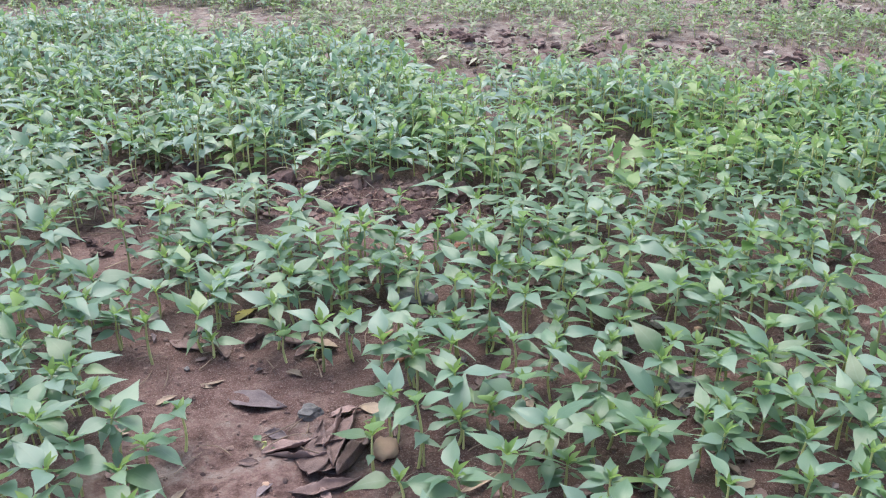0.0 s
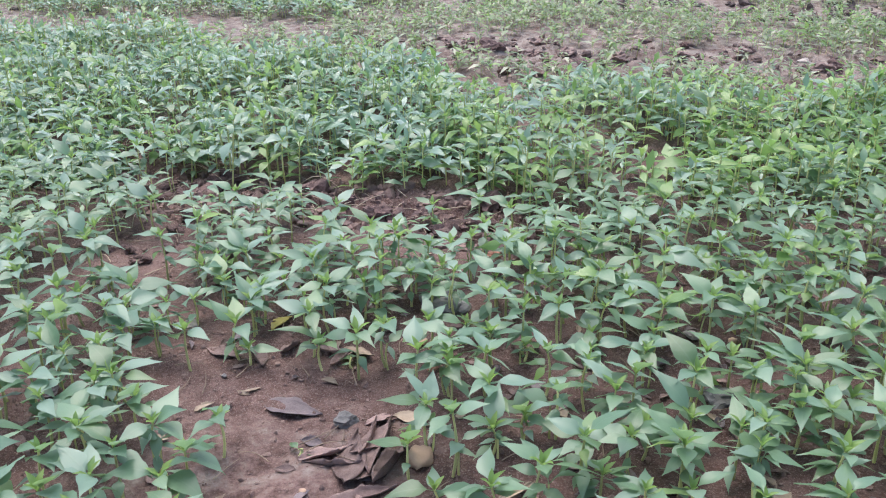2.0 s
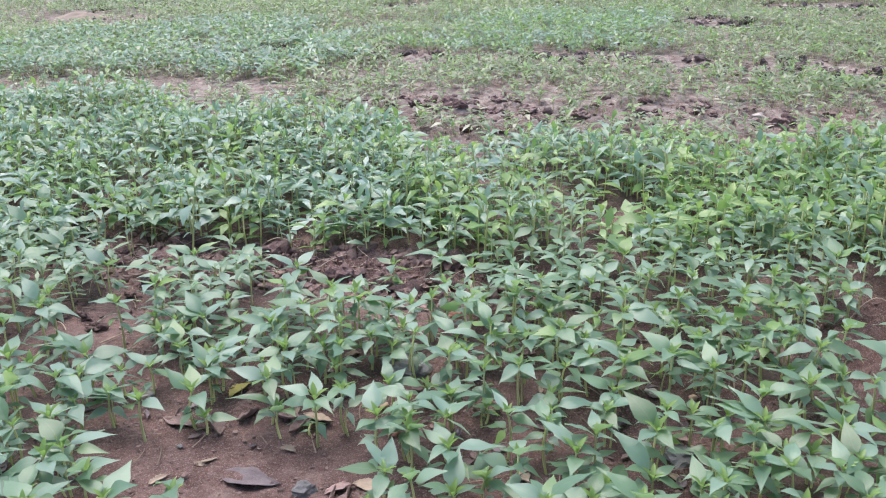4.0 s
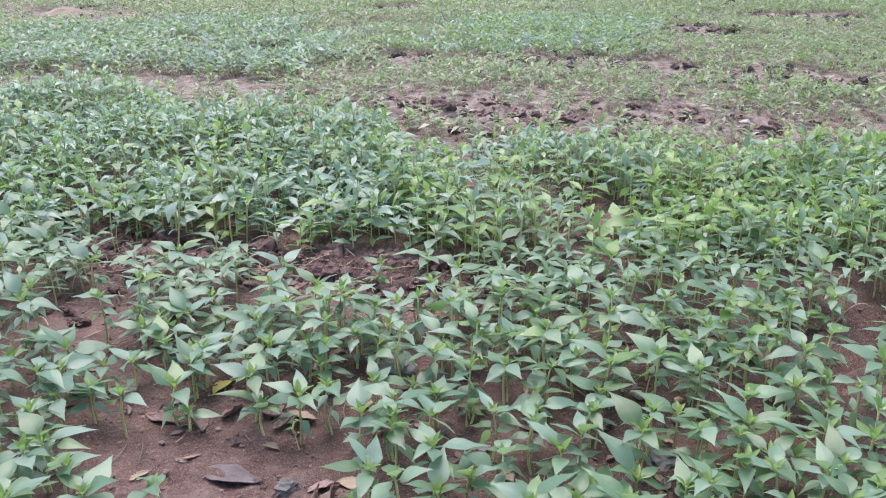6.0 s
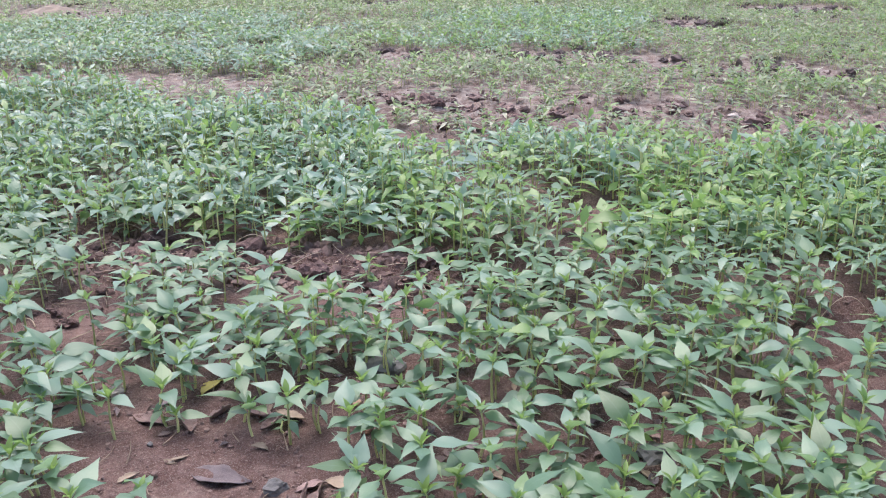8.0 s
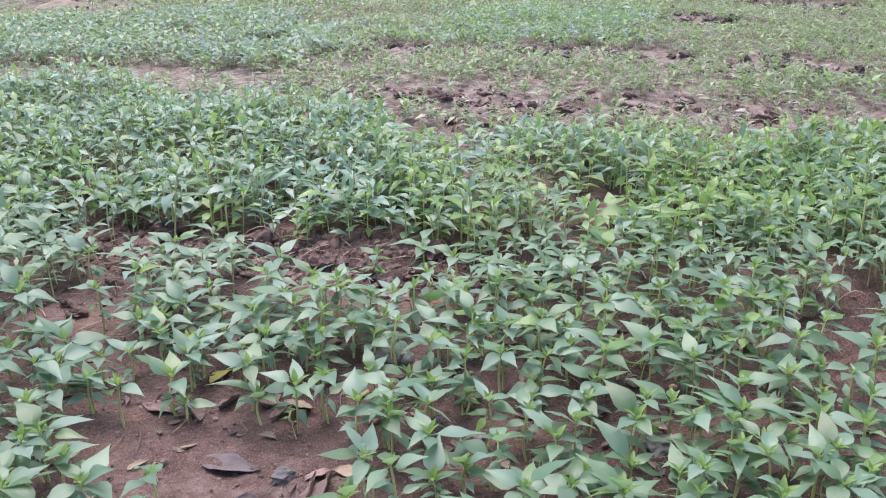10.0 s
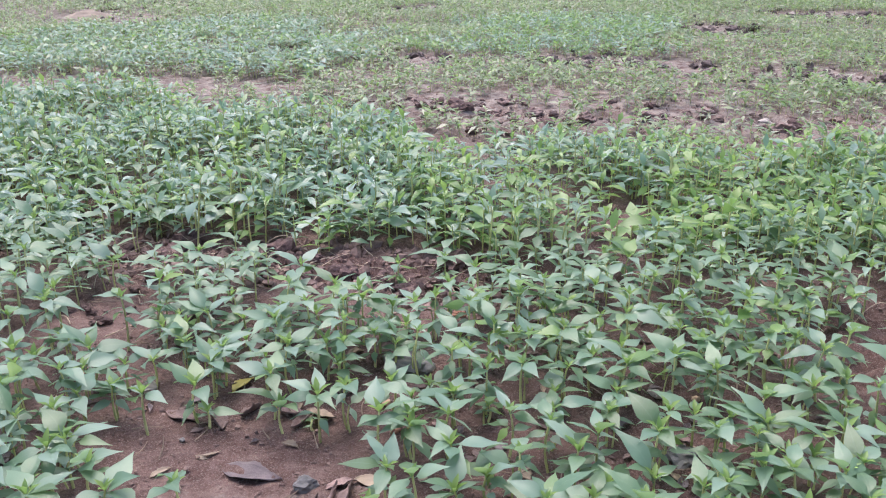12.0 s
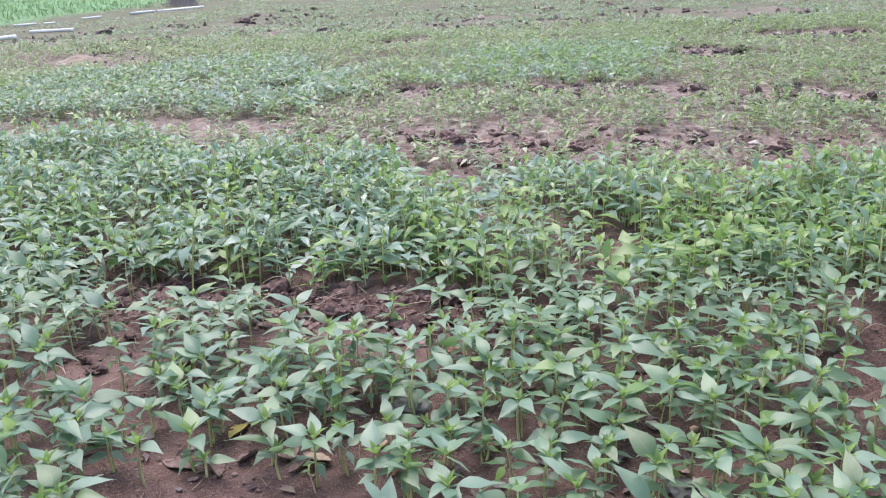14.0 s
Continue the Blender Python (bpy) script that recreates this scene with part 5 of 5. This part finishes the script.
# scraps of dead leaf under the seedlings
for k in range(190):
    x, y = rng_small.uniform(-0.9, 1.0), rng_small.uniform(1.15, 2.2)
    if k % 3 and -0.75 < x < -0.1 and y < 1.6:
        x += 0.75
    size = rng_small.uniform(0.018, 0.055)
    dry_leaf(x, y, size, size * rng_small.uniform(0.4, 0.7), rng_small.uniform(0, 360), (DRY, DRY, DRY, DRY_PURPLE, TAN)[k % 5], "small scrap of dead leaf on the soil", rng_small.uniform(0.1, 0.6), seed=700 + k)


def crumbs(name, x, y, r, mat, label, seed):
    """Loose crumbs of soil, too many to count."""
    rng = np.random.RandomState(seed)
    n = len(x)
    z = ground_z(x, y) + r * 0.1
    bm = bmesh.new()
    bmesh.ops.create_icosphere(bm, subdivisions=1, radius=0.8)
    ball = np.array([v.co[:] for v in bm.verts])
    bm.verts.index_update()
    f = np.array([[v.index for v in face.verts] for face in bm.faces])
    bm.free()
    k = len(ball)
    v = ball[None] * (1 + 0.35 * rng.normal(0, 1, (n, k, 1)).clip(-1.6, 1.6)) * rng.uniform(0.6, 1.3, (n, 1, 3)) * r[:, None, None]
    v += np.stack([x, y, z], 1)[:, None]
    me = mesh_of(name, v.reshape(-1, 3), (f[None] + (np.arange(n) * k)[:, None, None]).reshape(-1, 3), [mat], smooth=False)
    return tagged(new(name, me), label, "soil crumbs", kind="stuff")


crumb_rng = np.random.RandomState(9)
cx, cy = crumb_rng.uniform(-1.5, 1.5, 25000), 1.0 + 2.2 * crumb_rng.rand(25000) ** 1.2
bare = inside(BARE_PATH, cx, cy) | inside(LEFT_SOIL, cx, cy) | (np.minimum(far_from(FURROW, cx, cy), far_from(SIDE_FURROW, cx, cy)) < 0.16)
use = (bare & (crumb_rng.rand(cx.size) < 0.6)) | (far_from(FURROW, cx, cy) < 0.24) | (crumb_rng.rand(cx.size) < 0.42)
cx, cy = cx[use], cy[use]
crumbs("soil_crumbs", cx, cy, 0.0012 + 0.006 * crumb_rng.rand(cx.size) ** 4 + 0.020 * (far_from(FURROW, cx, cy) < 0.24) * crumb_rng.rand(cx.size) ** 2.5, CRUMB, "loose crumbs of red-brown soil", 9)
cx, cy = crumb_rng.uniform(-2.5, 3.2, 6000), crumb_rng.uniform(4.0, 7.4, 6000)
use = (crumb_rng.rand(cx.size) < 0.8 * tilled(cy, cx)) | (far_from(ROWS_BEHIND, cx, cy) < 0.22)
cx, cy = cx[use], cy[use]
crumbs("strip_crumbs", cx, cy, 0.004 + 0.022 * crumb_rng.rand(cx.size) ** 4, PALE_CLOD, "dark broken crumbs on the ploughed strip", 10)
cy = 5.4 * np.exp(crumb_rng.rand(9000) * math.log(3.4))
cx = crumb_rng.uniform(-0.62, 0.62, cy.size) * cy
use = lattice_noise(cx * 1.4 + 60, cy * 1.1) + 0.5 * lattice_noise(cx * 5, cy * 3 + 8) > 0.12
cx, cy = cx[use], cy[use]
crumbs("field_crumbs", cx, cy, (0.006 + 0.03 * crumb_rng.rand(cx.size) ** 3) * (0.7 + cy / 14), FIELD_CLOD, "dark lumps of soil among the field weeds", 12)


# ---------------------------------------------------------------- far end of the field
def tube_mesh(name, length, r, inner, mat, n=14):
    ring = [(math.cos(2 * math.pi * a / n), math.sin(2 * math.pi * a / n)) for a in range(n)]
    v = [(x, rr * c, rr * s) for x, rr in ((0, inner), (0, r), (length, r), (length, inner)) for c, s in ring]
    f = [(k * n + a, k * n + (a + 1) % n, ((k + 1) % 4) * n + (a + 1) % n, ((k + 1) % 4) * n + a) for k in range(4) for a in range(n)]
    return mesh_of(name, v, f, [mat])


def pipe(ax, ay, bx, by, r):
    r *= 0.95
    length = math.hypot(bx - ax, by - ay)
    thing = new("irrigation_pipe")
    thing.matrix_basis = Matrix.Translation((ax, ay, height((ax + bx) / 2, (ay + by) / 2) + r * 1.25)) @ Matrix.Rotation(math.atan2(by - ay, bx - ax), 4, "Z")
    child("tube", tube_mesh("tube", length, r, r * 0.88, WHITE), thing, Matrix())
    child("collar", tube_mesh("collar", r * 2.4, r * 1.15, r * 1.02, WHITE), thing, Matrix.Translation((length - r * 2.4, 0, 0)))
    return tagged(thing, "white plastic irrigation pipe lying along the field edge", "pipe", "pipes along the field edge")


for ax, ay, bx, by, r in [(-7.25, 13.70, -6.62, 14.30, 0.035), (-6.90, 15.42, -6.20, 15.58, 0.03), (-7.92, 17.10, -7.64, 17.42, 0.022), (-7.58, 17.62, -7.44, 17.80, 0.02),
                          (-7.30, 18.80, -7.07, 19.30, 0.022), (-6.78, 20.30, -6.46, 21.00, 0.028), (-6.42, 21.10, -5.70, 22.50, 0.03)]:
    pipe(ax, ay, bx, by, r)


def sand_mound(x, y, wide, deep, tall):
    n, m = 40, 14
    v = [(0, 0, tall)]
    rings = []
    for k in range(1, m):
        q = k / (m - 1)
        for a in range(n):
            t = 2 * math.pi * a / n
            rr = q * (1 + 0.16 * math.sin(2 * t + 1) + 0.08 * math.sin(5 * t))
            hz = tall * (1 - q ** 1.6) * (1 + 0.25 * noise.noise(Vector((3 * q * math.cos(t), 3 * q * math.sin(t), 4))))
            v.append((wide * rr * math.cos(t), deep * rr * math.sin(t), hz - 0.02 * (k == m - 1)))
    bm = bmesh.new()
    bv = [bm.verts.new(c) for c in v]
    for a in range(n):
        bm.faces.new((bv[0], bv[1 + a], bv[1 + (a + 1) % n]))
    for k in range(m - 2):
        for a in range(n):
            i, j = 1 + k * n + a, 1 + k * n + (a + 1) % n
            bm.faces.new((bv[i], bv[i + n], bv[j + n], bv[j]))
    for f in bm.faces:
        f.smooth = True
    me = bpy.data.meshes.new("sand_mound")
    bm.to_mesh(me)
    bm.free()
    me.materials.append(SAND)
    ob = new("sand_mound", me)
    ob.location = (x, y, height(x, y) - 0.01)
    return tagged(ob, "low mound of brown sand on the field", "sand mound")


sand_mound(-4.08, 10.3, 0.27, 0.24, 0.095)


def stump(x, y):
    n, rings = 18, 7
    v = []
    for k in range(rings):
        t = k / (rings - 1)
        for a in range(n):
            q = 2 * math.pi * a / n
            r = (0.30 + 0.14 * (1 - t) ** 3) * (1 + 0.10 * math.sin(5 * q + 1) * (1 - 0.6 * t) + 0.05 * math.sin(11 * q))
            v.append((r * math.cos(q), r * math.sin(q), 0.62 * t - 0.03))
    v.append((0, 0, 0.57))
    bm = bmesh.new()
    bv = [bm.verts.new(c) for c in v]
    for k in range(rings - 1):
        for a in range(n):
            bm.faces.new((bv[k * n + a], bv[k * n + (a + 1) % n], bv[(k + 1) * n + (a + 1) % n], bv[(k + 1) * n + a]))
    for a in range(n):
        bm.faces.new((bv[(rings - 1) * n + a], bv[(rings - 1) * n + (a + 1) % n], bv[-1]))
    me = bpy.data.meshes.new("tree_stump")
    bm.to_mesh(me)
    bm.free()
    me.materials.append(BARK)
    ob = new("tree_stump", me)
    ob.location = (x, y, height(x, y))
    return tagged(ob, "grey-brown tree stump on the grassy field edge", "tree stump")


stump(-6.62, 24.0)
